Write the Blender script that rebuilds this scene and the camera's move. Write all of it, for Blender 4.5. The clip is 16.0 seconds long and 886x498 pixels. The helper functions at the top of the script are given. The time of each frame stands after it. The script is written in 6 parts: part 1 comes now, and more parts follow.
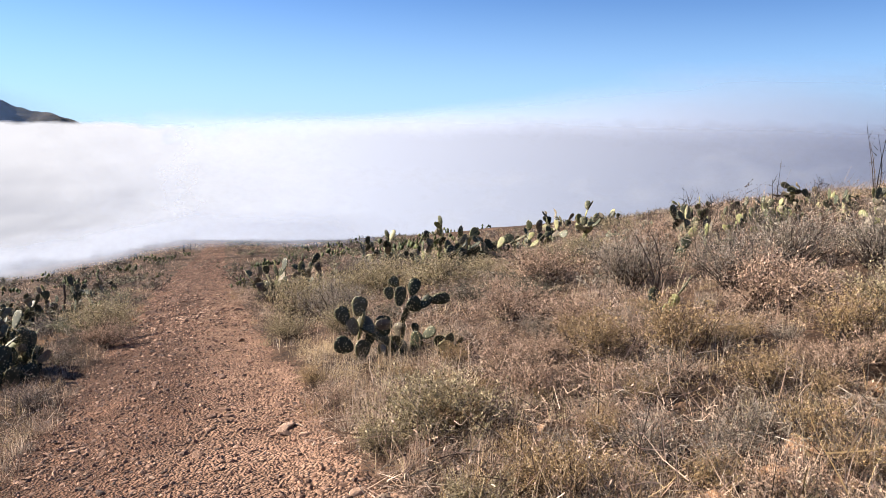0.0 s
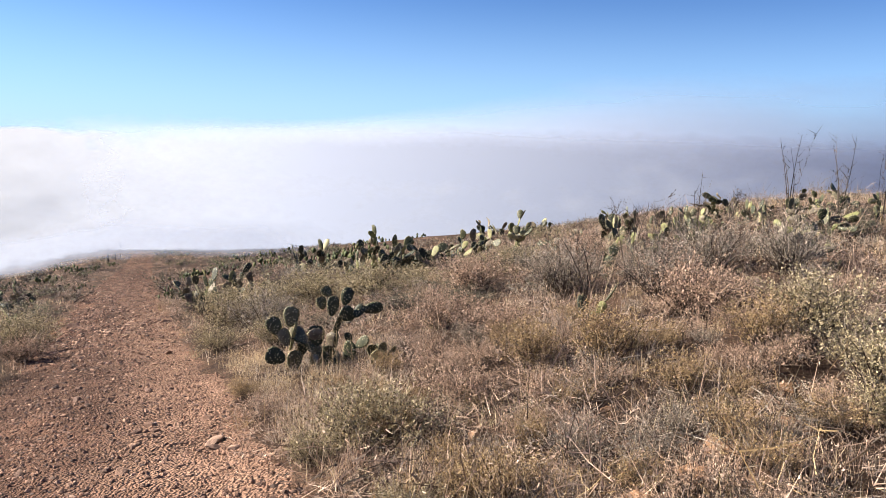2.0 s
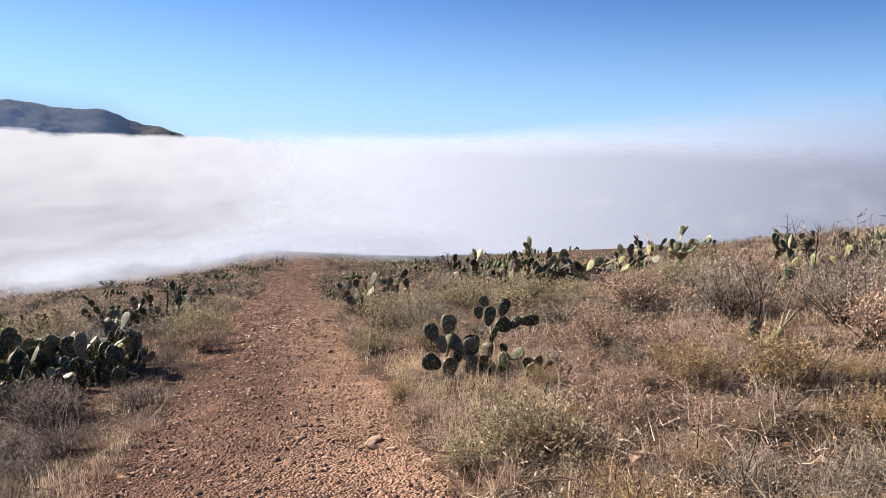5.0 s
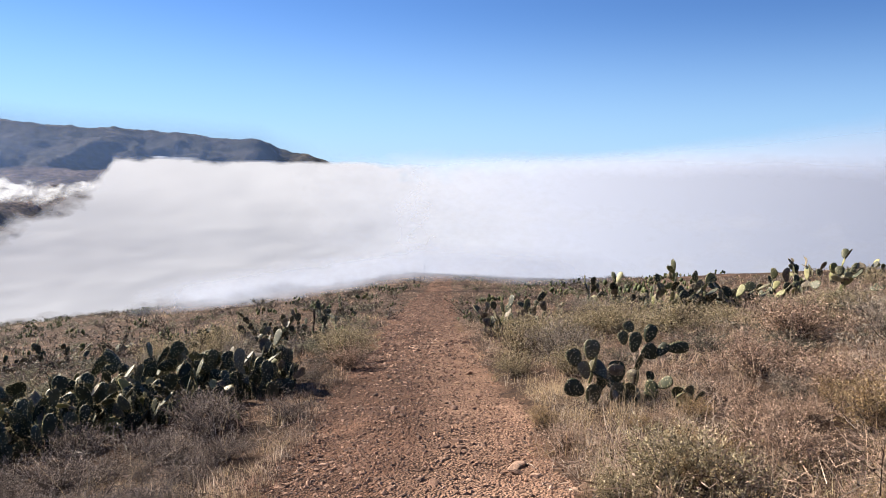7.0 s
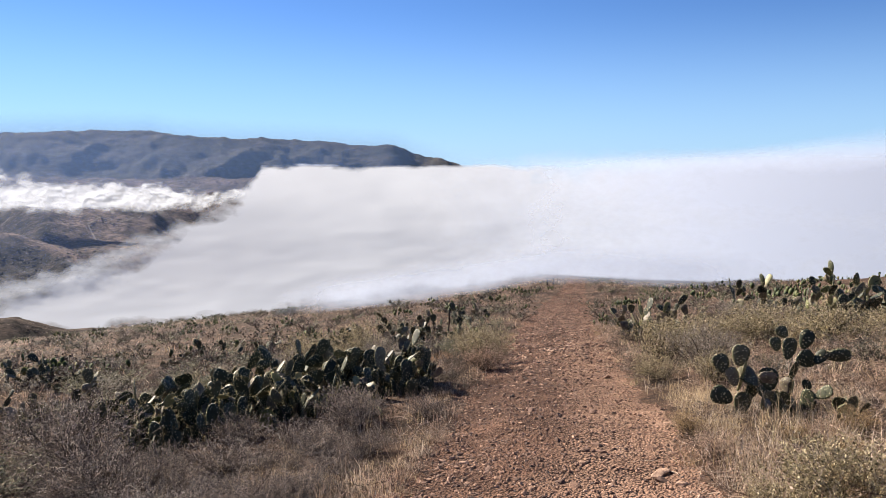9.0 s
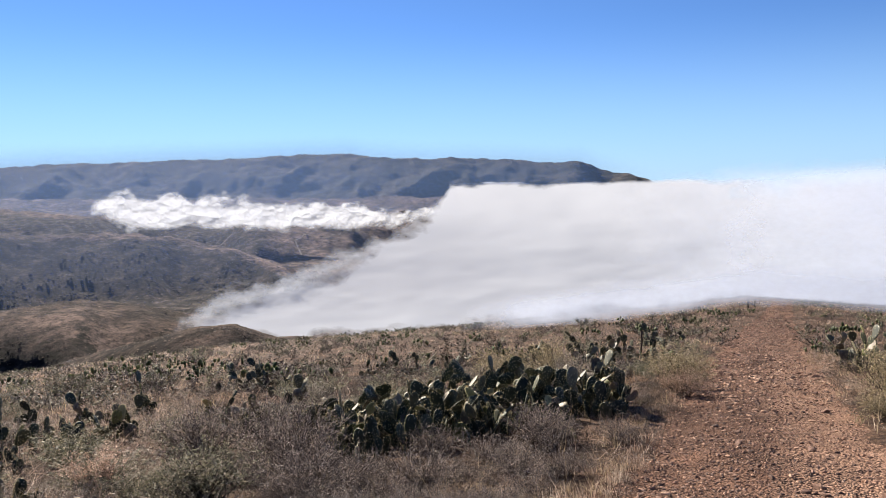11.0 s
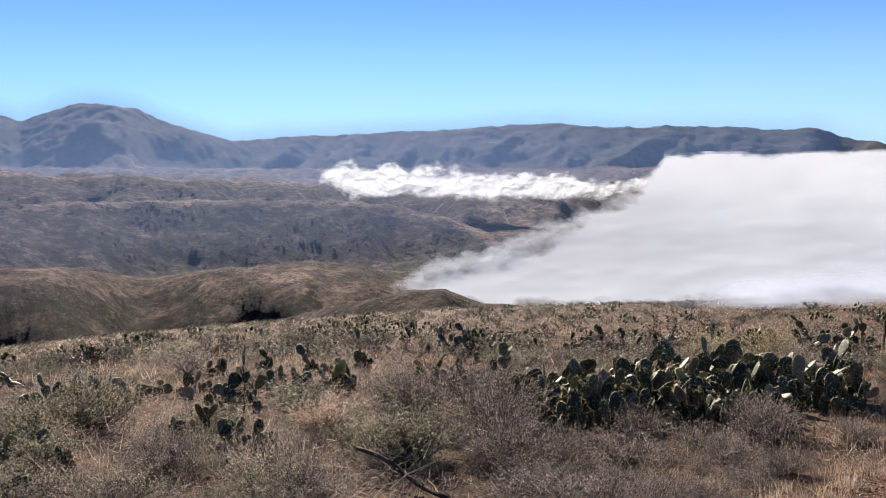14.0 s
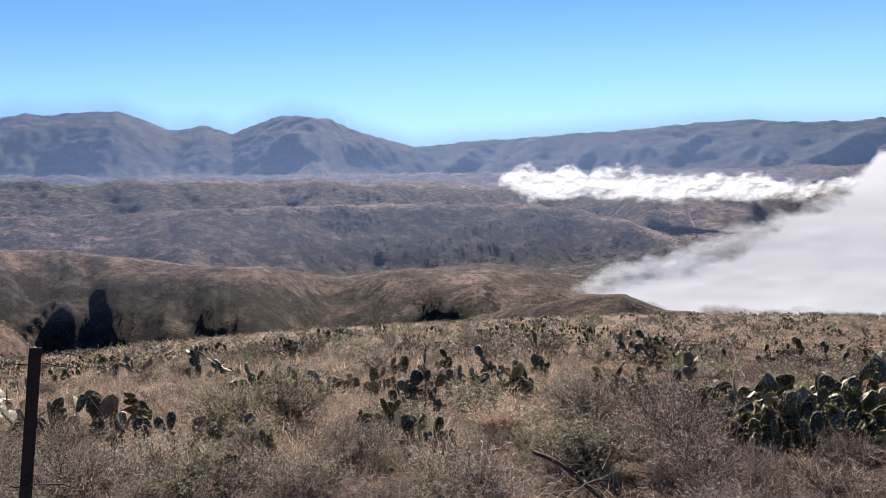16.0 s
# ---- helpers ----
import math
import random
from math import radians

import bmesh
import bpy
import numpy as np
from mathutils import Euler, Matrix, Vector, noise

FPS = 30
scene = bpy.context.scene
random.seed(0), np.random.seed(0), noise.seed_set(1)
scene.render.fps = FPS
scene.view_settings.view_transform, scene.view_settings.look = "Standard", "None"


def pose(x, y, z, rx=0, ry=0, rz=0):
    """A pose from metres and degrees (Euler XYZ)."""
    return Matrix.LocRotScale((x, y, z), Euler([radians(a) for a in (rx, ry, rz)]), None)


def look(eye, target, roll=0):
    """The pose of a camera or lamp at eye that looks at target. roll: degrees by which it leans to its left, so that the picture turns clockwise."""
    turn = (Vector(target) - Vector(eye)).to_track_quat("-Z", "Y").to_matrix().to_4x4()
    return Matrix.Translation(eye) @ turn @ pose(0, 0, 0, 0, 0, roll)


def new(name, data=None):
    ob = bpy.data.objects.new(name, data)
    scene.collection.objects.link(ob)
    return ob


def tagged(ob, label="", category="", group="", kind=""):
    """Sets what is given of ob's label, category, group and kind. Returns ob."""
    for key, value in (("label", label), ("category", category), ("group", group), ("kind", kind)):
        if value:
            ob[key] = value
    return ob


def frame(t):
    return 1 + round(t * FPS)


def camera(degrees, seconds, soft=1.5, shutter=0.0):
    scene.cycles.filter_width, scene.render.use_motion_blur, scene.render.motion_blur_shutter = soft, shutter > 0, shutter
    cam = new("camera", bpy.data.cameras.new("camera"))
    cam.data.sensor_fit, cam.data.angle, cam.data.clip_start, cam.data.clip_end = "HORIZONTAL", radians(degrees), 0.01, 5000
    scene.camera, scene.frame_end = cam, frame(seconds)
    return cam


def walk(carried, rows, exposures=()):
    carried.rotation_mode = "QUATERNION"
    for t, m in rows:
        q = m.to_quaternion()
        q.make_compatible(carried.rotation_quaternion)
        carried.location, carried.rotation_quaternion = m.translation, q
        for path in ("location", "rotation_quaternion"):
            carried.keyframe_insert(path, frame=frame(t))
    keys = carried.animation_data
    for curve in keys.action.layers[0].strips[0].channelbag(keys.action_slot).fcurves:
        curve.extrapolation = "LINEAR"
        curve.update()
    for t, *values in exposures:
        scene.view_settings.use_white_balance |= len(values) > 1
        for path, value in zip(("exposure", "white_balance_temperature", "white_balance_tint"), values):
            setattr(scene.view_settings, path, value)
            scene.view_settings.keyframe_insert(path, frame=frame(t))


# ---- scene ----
cam = camera(62.75, 16.0, soft=0.5)
# seconds, place, turn in degrees
PATH = [
    (0.0, 0.000, 0.000, 0.000, 80.43, -1.59, 0.27),
    (0.5, 0.008, 0.012, 0.001, 80.40, -1.75, -1.62),
    (1.0, 0.013, 0.017, -0.002, 80.58, -1.86, -3.21),
    (1.5, 0.022, -0.008, 0.004, 80.90, -2.02, -4.37),
    (2.0, 0.024, -0.039, 0.009, 81.30, -2.21, -4.80),
    (2.5, 0.025, -0.063, 0.017, 81.59, -2.38, -4.29),
    (3.0, 0.013, -0.065, 0.015, 81.73, -2.56, -2.89),
    (3.5, -0.003, -0.035, 0.011, 81.62, -2.69, -0.71),
    (4.0, -0.010, -0.008, -0.000, 81.48, -2.74, 1.96),
    (4.2, -0.016, 0.004, 0.005, 81.40, -2.72, 3.06),
    (6.3, -0.135, -0.005, 0.003, 82.64, -2.06, 14.09),
    (6.5, -0.134, 0.007, 0.007, 82.75, -1.87, 15.21),
    (7.0, -0.150, -0.007, 0.008, 83.01, -1.50, 17.75),
    (7.5, -0.156, -0.007, 0.007, 83.10, -1.04, 20.19),
    (8.0, -0.173, -0.022, 0.003, 83.04, -0.64, 22.52),
    (8.5, -0.178, -0.040, 0.008, 82.97, -0.25, 25.07),
    (9.0, -0.183, -0.066, 0.006, 83.04, 0.00, 28.03),
    (9.5, -0.222, -0.071, 0.004, 83.29, 0.28, 31.38),
    (9.7, -0.236, -0.067, 0.012, 83.41, 0.40, 32.85),
    (11.8, -0.311, -0.164, 0.016, 84.56, 1.49, 47.74),
    (12.0, -0.323, -0.173, 0.024, 84.39, 1.56, 48.88),
    (12.5, -0.367, -0.129, 0.018, 83.94, 1.32, 51.63),
    (13.0, -0.378, -0.105, 0.023, 83.39, 1.13, 54.05),
    (13.5, -0.364, -0.089, 0.023, 82.85, 1.15, 56.30),
    (14.0, -0.341, -0.081, 0.023, 82.54, 1.33, 58.79),
    (14.5, -0.339, -0.087, 0.022, 82.53, 1.75, 61.58),
    (15.0, -0.369, -0.093, 0.023, 82.75, 1.99, 65.04),
    (15.5, -0.358, -0.096, 0.033, 83.01, 2.29, 68.87),
    (16.0, -0.345, -0.099, 0.032, 83.24, 2.52, 72.67),
]
walk(cam, [(t, pose(x, y, z, rx, ry, rz)) for t, x, y, z, rx, ry, rz in PATH],
     [(0.0, 1.71), (3.0, 1.71), (4.5, 1.66), (7.5, 1.55), (10.0, 1.53), (12.5, 1.56), (14.0, 1.64), (16.0, 1.72)])

# ---- sky, sun, exposure ----
SUN_AZ, SUN_EL = 73.0, 28.0  # bearing to the left of north, height
world = bpy.data.worlds.new("world")
scene.world = world
world.use_nodes = True
wn = world.node_tree
sky = wn.nodes.new("ShaderNodeTexSky")
sky.sky_type = "NISHITA"
sky.sun_disc = False
sky.sun_elevation, sky.sun_rotation = radians(SUN_EL), radians(-SUN_AZ)
sky.altitude, sky.air_density, sky.dust_density, sky.ozone_density = 300, 0.75, 0.0, 5.0
# a little pale sea haze low in the sky
co = wn.nodes.new("ShaderNodeTexCoord")
sep = wn.nodes.new("ShaderNodeSeparateXYZ")
low = wn.nodes.new("ShaderNodeMapRange")
low.interpolation_type = "SMOOTHSTEP"
low.inputs[1].default_value, low.inputs[2].default_value, low.inputs[3].default_value, low.inputs[4].default_value = -0.02, 0.21, 0.72, 0.0
mix = wn.nodes.new("ShaderNodeMix")
mix.data_type = "RGBA"
mix.inputs[7].default_value = (3.15, 4.9, 7.0, 1)
wn.links.new(co.outputs["Generated"], sep.inputs[0])
wn.links.new(sep.outputs["Z"], low.inputs[0])
wn.links.new(low.outputs[0], mix.inputs[0])
tint = wn.nodes.new("ShaderNodeMix")
tint.data_type, tint.blend_type = "RGBA", "MULTIPLY"
tint.inputs[0].default_value = 1.0
tint.inputs[7].default_value = (0.61, 0.73, 0.90, 1)
wn.links.new(sky.outputs[0], tint.inputs[6])
wn.links.new(tint.outputs[2], mix.inputs[6])
wn.links.new(mix.outputs[2], wn.nodes["Background"].inputs[0])
wn.nodes["Background"].inputs[1].default_value = 0.051
sun = new("sun", bpy.data.lights.new("sun", "SUN"))
sun.data.energy, sun.data.angle, sun.data.color = 5.0, radians(0.53), (1.0, 0.89, 0.75)
sun_from = Vector((-math.sin(radians(SUN_AZ)) * math.cos(radians(SUN_EL)), math.cos(radians(SUN_AZ)) * math.cos(radians(SUN_EL)), math.sin(radians(SUN_EL))))
sun.matrix_world = look(sun_from * 50, (0, 0, 0))

# ---- shape of the land ----
EYE = 1.55


def vnoise(x, y, seed=0):
    """Smooth value noise of about -1 to 1 on arrays."""
    x, y = np.asarray(x, float), np.asarray(y, float)
    xi, yi = np.floor(x), np.floor(y)
    fx, fy = x - xi, y - yi
    fx, fy = fx * fx * (3 - 2 * fx), fy * fy * (3 - 2 * fy)

    def h(a, b):
        v = np.sin(a * 127.1 + b * 311.7 + seed * 74.7) * 43758.5453
        return v - np.floor(v)

    a = h(xi, yi) * (1 - fx) + h(xi + 1, yi) * fx
    b = h(xi, yi + 1) * (1 - fx) + h(xi + 1, yi + 1) * fx
    return 2 * (a * (1 - fy) + b * fy) - 1


def fbm(x, y, seed=0, octaves=4):
    total, amp = 0, 0.5
    for k in range(octaves):
        total = total + amp * vnoise(x * 2 ** k, y * 2 ** k, seed + k)
        amp *= 0.5
    return total


def smooth(a, b, v):
    s = np.clip((v - a) / (b - a), 0, 1)
    return s * s * (3 - 2 * s)


# the near hill: bearing to the left of north, slope at the feet, distance of its brow, slope of sight to the brow
BROW = np.array([
    (-180, -0.12, 60, -0.08), (-120, -0.10, 25, 0.03), (-60, -0.04, 14, 0.03), (-31, 0.02, 13, 0.080), (-22, 0.035, 17, 0.103),
    (-14, 0.06, 22, 0.126), (-7, 0.085, 28, 0.140), (0, 0.105, 34, 0.155), (3, 0.115, 60, 0.156), (8, 0.135, 110, 0.160),
    (13, 0.155, 120, 0.161), (20, 0.165, 110, 0.159), (27, 0.175, 90, 0.181), (33, 0.18, 80, 0.195), (40, 0.19, 70, 0.207),
    (50, 0.20, 62, 0.218), (60, 0.195, 60, 0.221), (70, 0.185, 55, 0.228), (80, 0.17, 50, 0.228), (90, 0.16, 45, 0.225),
    (104, 0.15, 40, 0.222), (140, 0.0, 40, 0.1), (180, -0.12, 60, -0.08)])
# the far hills: crest lines as (bearing, height of sight in degrees), their distance, the breadth of the near and far faces, their depth
RANGES = [
    ([(40, -13), (56, -12.2), (59, -10.9), (62, -11.0), (66, -11.8), (70, -12.6), (80, -14), (99, -14), (102, -13.5), (104.7, -9.6), (110, -7.5), (130, -7)], 190, 60, 60, 20),
    ([(40, -14), (56, -12), (63, -10.1), (65.6, -9.2), (70, -8.75), (76, -8.7), (81, -8.7), (85.6, -7.75), (90, -7.05), (95.7, -6.3), (100, -5.2), (104.4, -4.4), (115, -3.6), (135, -4)], 360, 145, 130, 42),
    ([(36, -9), (46, -8.6), (52.9, -7.6), (55, -6.75), (59, -4.95), (63, -4.05), (67.7, -3.45), (76.5, -3.05), (89.4, -2.8), (97, -2.55), (104, -2.3), (120, -2.0), (140, -2.5)], 760, 225, 260, 66),
    ([(30, -4), (50, -3.6), (60, -3.0), (66, -2.4), (72, -1.85), (82.6, -0.95), (93, -0.45), (104, -0.1), (120, 0), (140, -0.5)], 1450, 330, 380, 62),
    ([(26, -2.2), (30, -1.7), (36, -1.55), (46, -1.5), (52, -1.35), (61, -1.3), (72, -0.9), (82, -0.55), (93, -0.1), (104, 0.4), (130, 0.4)], 2200, 500, 900, 40),
    ([(15, -3), (23, -1.6), (26, -0.75), (27.1, -0.25), (28.4, 0.12), (30.3, 0.52), (31.2, 0.95), (32, 1.15), (33.8, 1.12), (36.5, 1.38), (40, 1.56), (43.5, 1.6), (46.5, 1.74), (48.3, 1.85), (49.8, 2.14), (51.2, 2.05), (53, 2.06), (55.3, 1.98), (58.5, 1.83),
      (61.4, 1.8), (64.5, 1.7), (68.1, 1.55), (71, 1.55), (74.8, 1.28), (77, 1.95), (79.1, 2.62), (81, 3.5), (82.4, 3.93), (84, 4.12), (85.6, 3.9), (87.2, 3.25), (88.6, 2.9), (89.7, 3.2), (90.6, 3.54), (91.6, 3.3), (93, 3.19), (94.5, 3.9), (96.3, 4.65), (99, 4.46),
      (101, 4.4), (102.2, 4.55), (104, 4.2), (112, 3.2), (125, 2.5), (140, 0)], 3300, 800, 900, 225),
]
ROAD_X = (-0.25, -0.345)  # the centre line of the road: x = a + b * y
ROAD_HALF = 1.27


def road_centre(y):
    y = np.asarray(y, float)
    return ROAD_X[0] + ROAD_X[1] * y + 0.043 * 5.0 * np.log1p(np.exp((y - 25.0) / 5.0))


def land(x, y, coarse=False):
    """Height of the ground at x, y (arrays): the hill underfoot, then the valleys and ranges beyond."""
    x, y = np.asarray(x, float), np.asarray(y, float)
    r, az = np.hypot(x, y) + 1e-6, np.degrees(np.arctan2(-x, y))
    s0, rc, e = (np.interp(az, BROW[:, 0], BROW[:, k]) for k in (1, 2, 3))
    s = s0 + (e - EYE / rc - s0) * smooth(0, 1, r / rc)
    over = np.maximum(r - rc, 0)
    bend, fall = 0.9 * EYE / rc ** 2, EYE / rc + 0.06
    near = -EYE - s * r - np.where(over < fall / (2 * bend), bend * over ** 2, fall * over - fall ** 2 / (4 * bend))
    near = near + 0.10 * fbm(x / 2.6, y / 2.6, 3) * smooth(1.5, 6, r) + 0.03 * fbm(x / 0.5, y / 0.5, 9, 2)
    # past the brow the slope runs out on the valley floor
    floor = np.maximum(near, -0.04 * r - 74 + 6 * fbm(x / 170, y / 170, 21)) if np.any(r > 100) else near
    z = np.where(r > 100, floor, near)
    for i, (line, dist, front, back, deep) in enumerate(RANGES):
        line = np.array(line, float)
        tan_e = np.tan(np.radians(np.interp(az, line[:, 0], line[:, 1])))
        wob = 1 + 0.10 * vnoise(az / 9.0, az * 0 + i, 31 + i) + 0.03 * vnoise(az / 2.5, az * 0 + i, 41 + i)
        d = dist * wob
        broad = 1.0
        if i == 1:  # the shaded ravine side, a small ravine, and gentler ground between
            down = np.clip((d - r) / front, 0, 1)
            broad = 1.2 - 0.36 * smooth(91.0, 102.0, az + 9 * down) - 0.17 * smooth(98.5, 104, az) - 0.55 * np.exp(-((az - 74.3 + 2 * down) / 2.0) ** 2) * smooth(0.1, 0.5, down)
        if i == 2:
            broad = 0.9 + 0.4 * smooth(84, 100, az)
        u = (r - d) / np.where(r < d, front * broad, back)
        crest = d * tan_e + dist * (0.0012 if i in (0, 1, 2, 5) else 0.004) * fbm(az * (1.7 if i in (0, 1, 2, 5) else 0.6), az * 0, 51 + i, 3)
        gully = fbm(x / (dist * 0.20), y / (dist * 0.20), 61 + i, 5)
        ridged = 1 - np.abs(fbm(az / 4.5 + 0.4 * gully + 1.1 * u, u * 0.8, 71 + i, 4)) * 2.4
        if i == 5:  # sharp spurs and ravines
            ridged = np.where(u < 0, ridged + (0.4 - 0.8 * np.abs(fbm(az / 3.4 + 0.7 * gully + 1.2 * u, u * 0.9, 91, 5)) * 1.5) * smooth(0.05, 0.8, -u), 0.75)
        face = crest - deep * np.where(u < 0, 1.15 * np.abs(u) ** (1.7 if i == 3 else 1.3), u ** 2) + deep * ((0.25, 0.22, 0.12, 0.16, 0.3, 0.25)[i] * gully + (0.1, 0.16, 0.035, 0.05, 0.2, 0.22)[i] * (ridged - 0.75)) * smooth(0.0, 0.7, np.abs(u))
        fade = smooth(line[0, 0] - 8, line[0, 0] + 2, az) * (1 - smooth(line[-1, 0] - 10, line[-1, 0], az))
        face = np.where((np.abs(u) < 1.6) & (r > 110), face - (1 - fade) * deep * 3, -1e4)
        k = 0.22 * deep
        h = np.clip(0.5 + 0.5 * (face - z) / k, 0, 1)
        z = z + (face - z) * h + np.where((r > 110) & (face > -5e3), k * h * (1 - h), 0)
    rough = smooth(150, 260, r) * np.minimum(r, 1800)
    return z + rough * (0.0060 * fbm(x / 46, y / 46, 83, 4) + 0.0030 * fbm(x / 15, y / 15, 85, 3))


def ground_at(x, y):
    return float(land(np.array([x]), np.array([y]))[0])


def road_edge(y, side):
    return ROAD_HALF * (1.38 + 0.26 * fbm(y / 1.6, side * 5.0, 14) + 0.07 * vnoise(y * 3.1, side * 9, 15)) * (1 - 0.16 * smooth(34, 60, y))


def road_dist(x, y):
    """Distance from the road's centre line, as part of its half width."""
    return np.abs(np.asarray(x) - road_centre(y)) / (ROAD_HALF * 1.06)

# ---- materials ----
def node_mat(name):
    m = bpy.data.materials.new(name)
    m.use_nodes = True
    return m, m.node_tree, m.node_tree.nodes["Principled BSDF"]


def ramp(nt, fac, stops):
    r = nt.nodes.new("ShaderNodeValToRGB")
    while len(r.color_ramp.elements) < len(stops):
        r.color_ramp.elements.new(0.5)
    for e, (p, c) in zip(r.color_ramp.elements, stops):
        e.position, e.color = p, (*c, 1)
    nt.links.new(fac, r.inputs[0])
    return r.outputs[0]


def noise_of(nt, scale, detail=4, rough=0.6, vector=None):
    n = nt.nodes.new("ShaderNodeTexNoise")
    n.inputs["Scale"].default_value, n.inputs["Detail"].default_value, n.inputs["Roughness"].default_value = scale, detail, rough
    if vector is None:
        co = nt.nodes.new("ShaderNodeTexCoord")
        vector = co.outputs["Object"]
    nt.links.new(vector, n.inputs["Vector"])
    return n.outputs["Fac"]


def mixed(nt, fac, a, b, how="MIX"):
    m = nt.nodes.new("ShaderNodeMix")
    m.data_type, m.blend_type = "RGBA", how
    for k, v in ((0, fac), (6, a), (7, b)):
        if hasattr(v, "is_linked"):
            nt.links.new(v, m.inputs[k])
        else:
            m.inputs[k].default_value = v if k == 0 else (*v, 1)
    return m.outputs[2]


def bumped(nt, bsdf, height, strength, distance):
    b = nt.nodes.new("ShaderNodeBump")
    b.inputs["Strength"].default_value, b.inputs["Distance"].default_value = strength, distance
    nt.links.new(height, b.inputs["Height"])
    nt.links.new(b.outputs[0], bsdf.inputs["Normal"])


def plant_mat(name, stops, glow=0.0, per_object=False, rough=0.7, scale=6.0):
    """Foliage, twigs or straw: colour varies from piece to piece and along each; glow: share of light let through."""
    m, nt, bsdf = node_mat(name)
    g = nt.nodes.new("ShaderNodeObjectInfo" if per_object else "ShaderNodeNewGeometry")
    col = ramp(nt, g.outputs["Random" if per_object else "Random Per Island"], stops)
    n = noise_of(nt, scale, 3)
    col = mixed(nt, 1.0, col, ramp(nt, n, [(0.3, (0.52, 0.50, 0.48)), (0.7, (1.15, 1.10, 1.03))]), "MULTIPLY")
    nt.links.new(col, bsdf.inputs["Base Color"])
    bsdf.inputs["Roughness"].default_value = rough
    bsdf.inputs["Specular IOR Level"].default_value = 0.25
    if glow:
        tr = nt.nodes.new("ShaderNodeBsdfTranslucent")
        nt.links.new(col, tr.inputs[0])
        mx = nt.nodes.new("ShaderNodeMixShader")
        mx.inputs[0].default_value = glow
        nt.links.new(bsdf.outputs[0], mx.inputs[1])
        nt.links.new(tr.outputs[0], mx.inputs[2])
        nt.links.new(mx.outputs[0], nt.nodes["Material Output"].inputs[0])
    return m


STRAW = plant_mat("straw", [(0.0, (0.12, 0.085, 0.055)), (0.18, (0.3, 0.22, 0.14)), (0.42, (0.62, 0.49, 0.32)), (1.0, (0.8, 0.68, 0.49))], 0.34)
STRAW_RED = plant_mat("reddish_straw", [(0.0, (0.1, 0.062, 0.047)), (0.2, (0.3, 0.2, 0.155)), (0.45, (0.6, 0.44, 0.345)), (1.0, (0.78, 0.63, 0.51))], 0.3)
TWIG = plant_mat("dry_twig", [(0.0, (0.045, 0.032, 0.026)), (0.25, (0.2, 0.142, 0.112)), (0.5, (0.5, 0.375, 0.30)), (1.0, (0.78, 0.62, 0.52))], 0.14)
TWIG_GREY = plant_mat("grey_twig", [(0.0, (0.05, 0.04, 0.035)), (0.45, (0.24, 0.195, 0.17)), (0.7, (0.46, 0.385, 0.34)), (1.0, (0.7, 0.61, 0.55))], 0.16)
SAGE = plant_mat("sage_leaf", [(0.0, (0.05, 0.045, 0.025)), (0.35, (0.29, 0.245, 0.145)), (0.65, (0.48, 0.42, 0.265)), (1.0, (0.66, 0.585, 0.42))], 0.26)
SAGE_GREY = plant_mat("grey_leaf", [(0.0, (0.05, 0.045, 0.039)), (0.45, (0.235, 0.212, 0.18)), (0.75, (0.42, 0.385, 0.33)), (1.0, (0.60, 0.55, 0.48))], 0.26)
OCHRE = plant_mat("ochre_leaf", [(0.0, (0.08, 0.055, 0.028)), (0.45, (0.31, 0.22, 0.115)), (0.75, (0.47, 0.35, 0.19)), (1.0, (0.62, 0.49, 0.30))], 0.2)
BROWN_LEAF = plant_mat("brown_leaf", [(0.0, (0.045, 0.03, 0.023)), (0.25, (0.2, 0.138, 0.1)), (0.5, (0.46, 0.33, 0.25)), (1.0, (0.7, 0.54, 0.43))], 0.15)
PALE = plant_mat("bleached_straw", [(0.0, (0.2, 0.16, 0.13)), (0.4, (0.56, 0.47, 0.39)), (1.0, (0.82, 0.73, 0.64))], 0.38)
# dark dead wood; it also paints the shade inside bushes and tangles
TWIG_DARK = plant_mat("dead_twig_and_shade", [(0.0, (0.035, 0.027, 0.022)), (0.6, (0.075, 0.058, 0.048)), (1.0, (0.13, 0.10, 0.085))], 0.0)
# duller, darker tones; they also carry the backlit shade of the left-hand slope
FIELD_BROWN = plant_mat("field_scrub", [(0.0, (0.036, 0.028, 0.025)), (0.5, (0.112, 0.09, 0.078)), (1.0, (0.25, 0.205, 0.18))], 0.1)
FIELD_GREEN = plant_mat("field_sage", [(0.0, (0.038, 0.036, 0.025)), (0.5, (0.12, 0.114, 0.08)), (1.0, (0.26, 0.242, 0.185))], 0.12)
SCRUB_BUSH = plant_mat("valley_bush", [(0.0, (0.09, 0.075, 0.062)), (0.5, (0.17, 0.14, 0.115)), (1.0, (0.33, 0.27, 0.23))], 0.3, rough=1.0, scale=1.5)
MOSS = plant_mat("olive_leaf", [(0.0, (0.036, 0.038, 0.025)), (0.4, (0.15, 0.15, 0.102)), (0.75, (0.30, 0.29, 0.21)), (1.0, (0.50, 0.47, 0.37))], 0.28)
DUSK_LEAF = plant_mat("withered_leaf", [(0.0, (0.026, 0.021, 0.021)), (0.4, (0.10, 0.084, 0.082)), (0.75, (0.24, 0.205, 0.196)), (1.0, (0.46, 0.40, 0.375))], 0.26)
PINK = plant_mat("pink_seed_head", [(0.0, (0.12, 0.08, 0.06)), (0.3, (0.42, 0.28, 0.215)), (0.7, (0.68, 0.5, 0.41)), (1.0, (0.82, 0.68, 0.58))], 0.4)
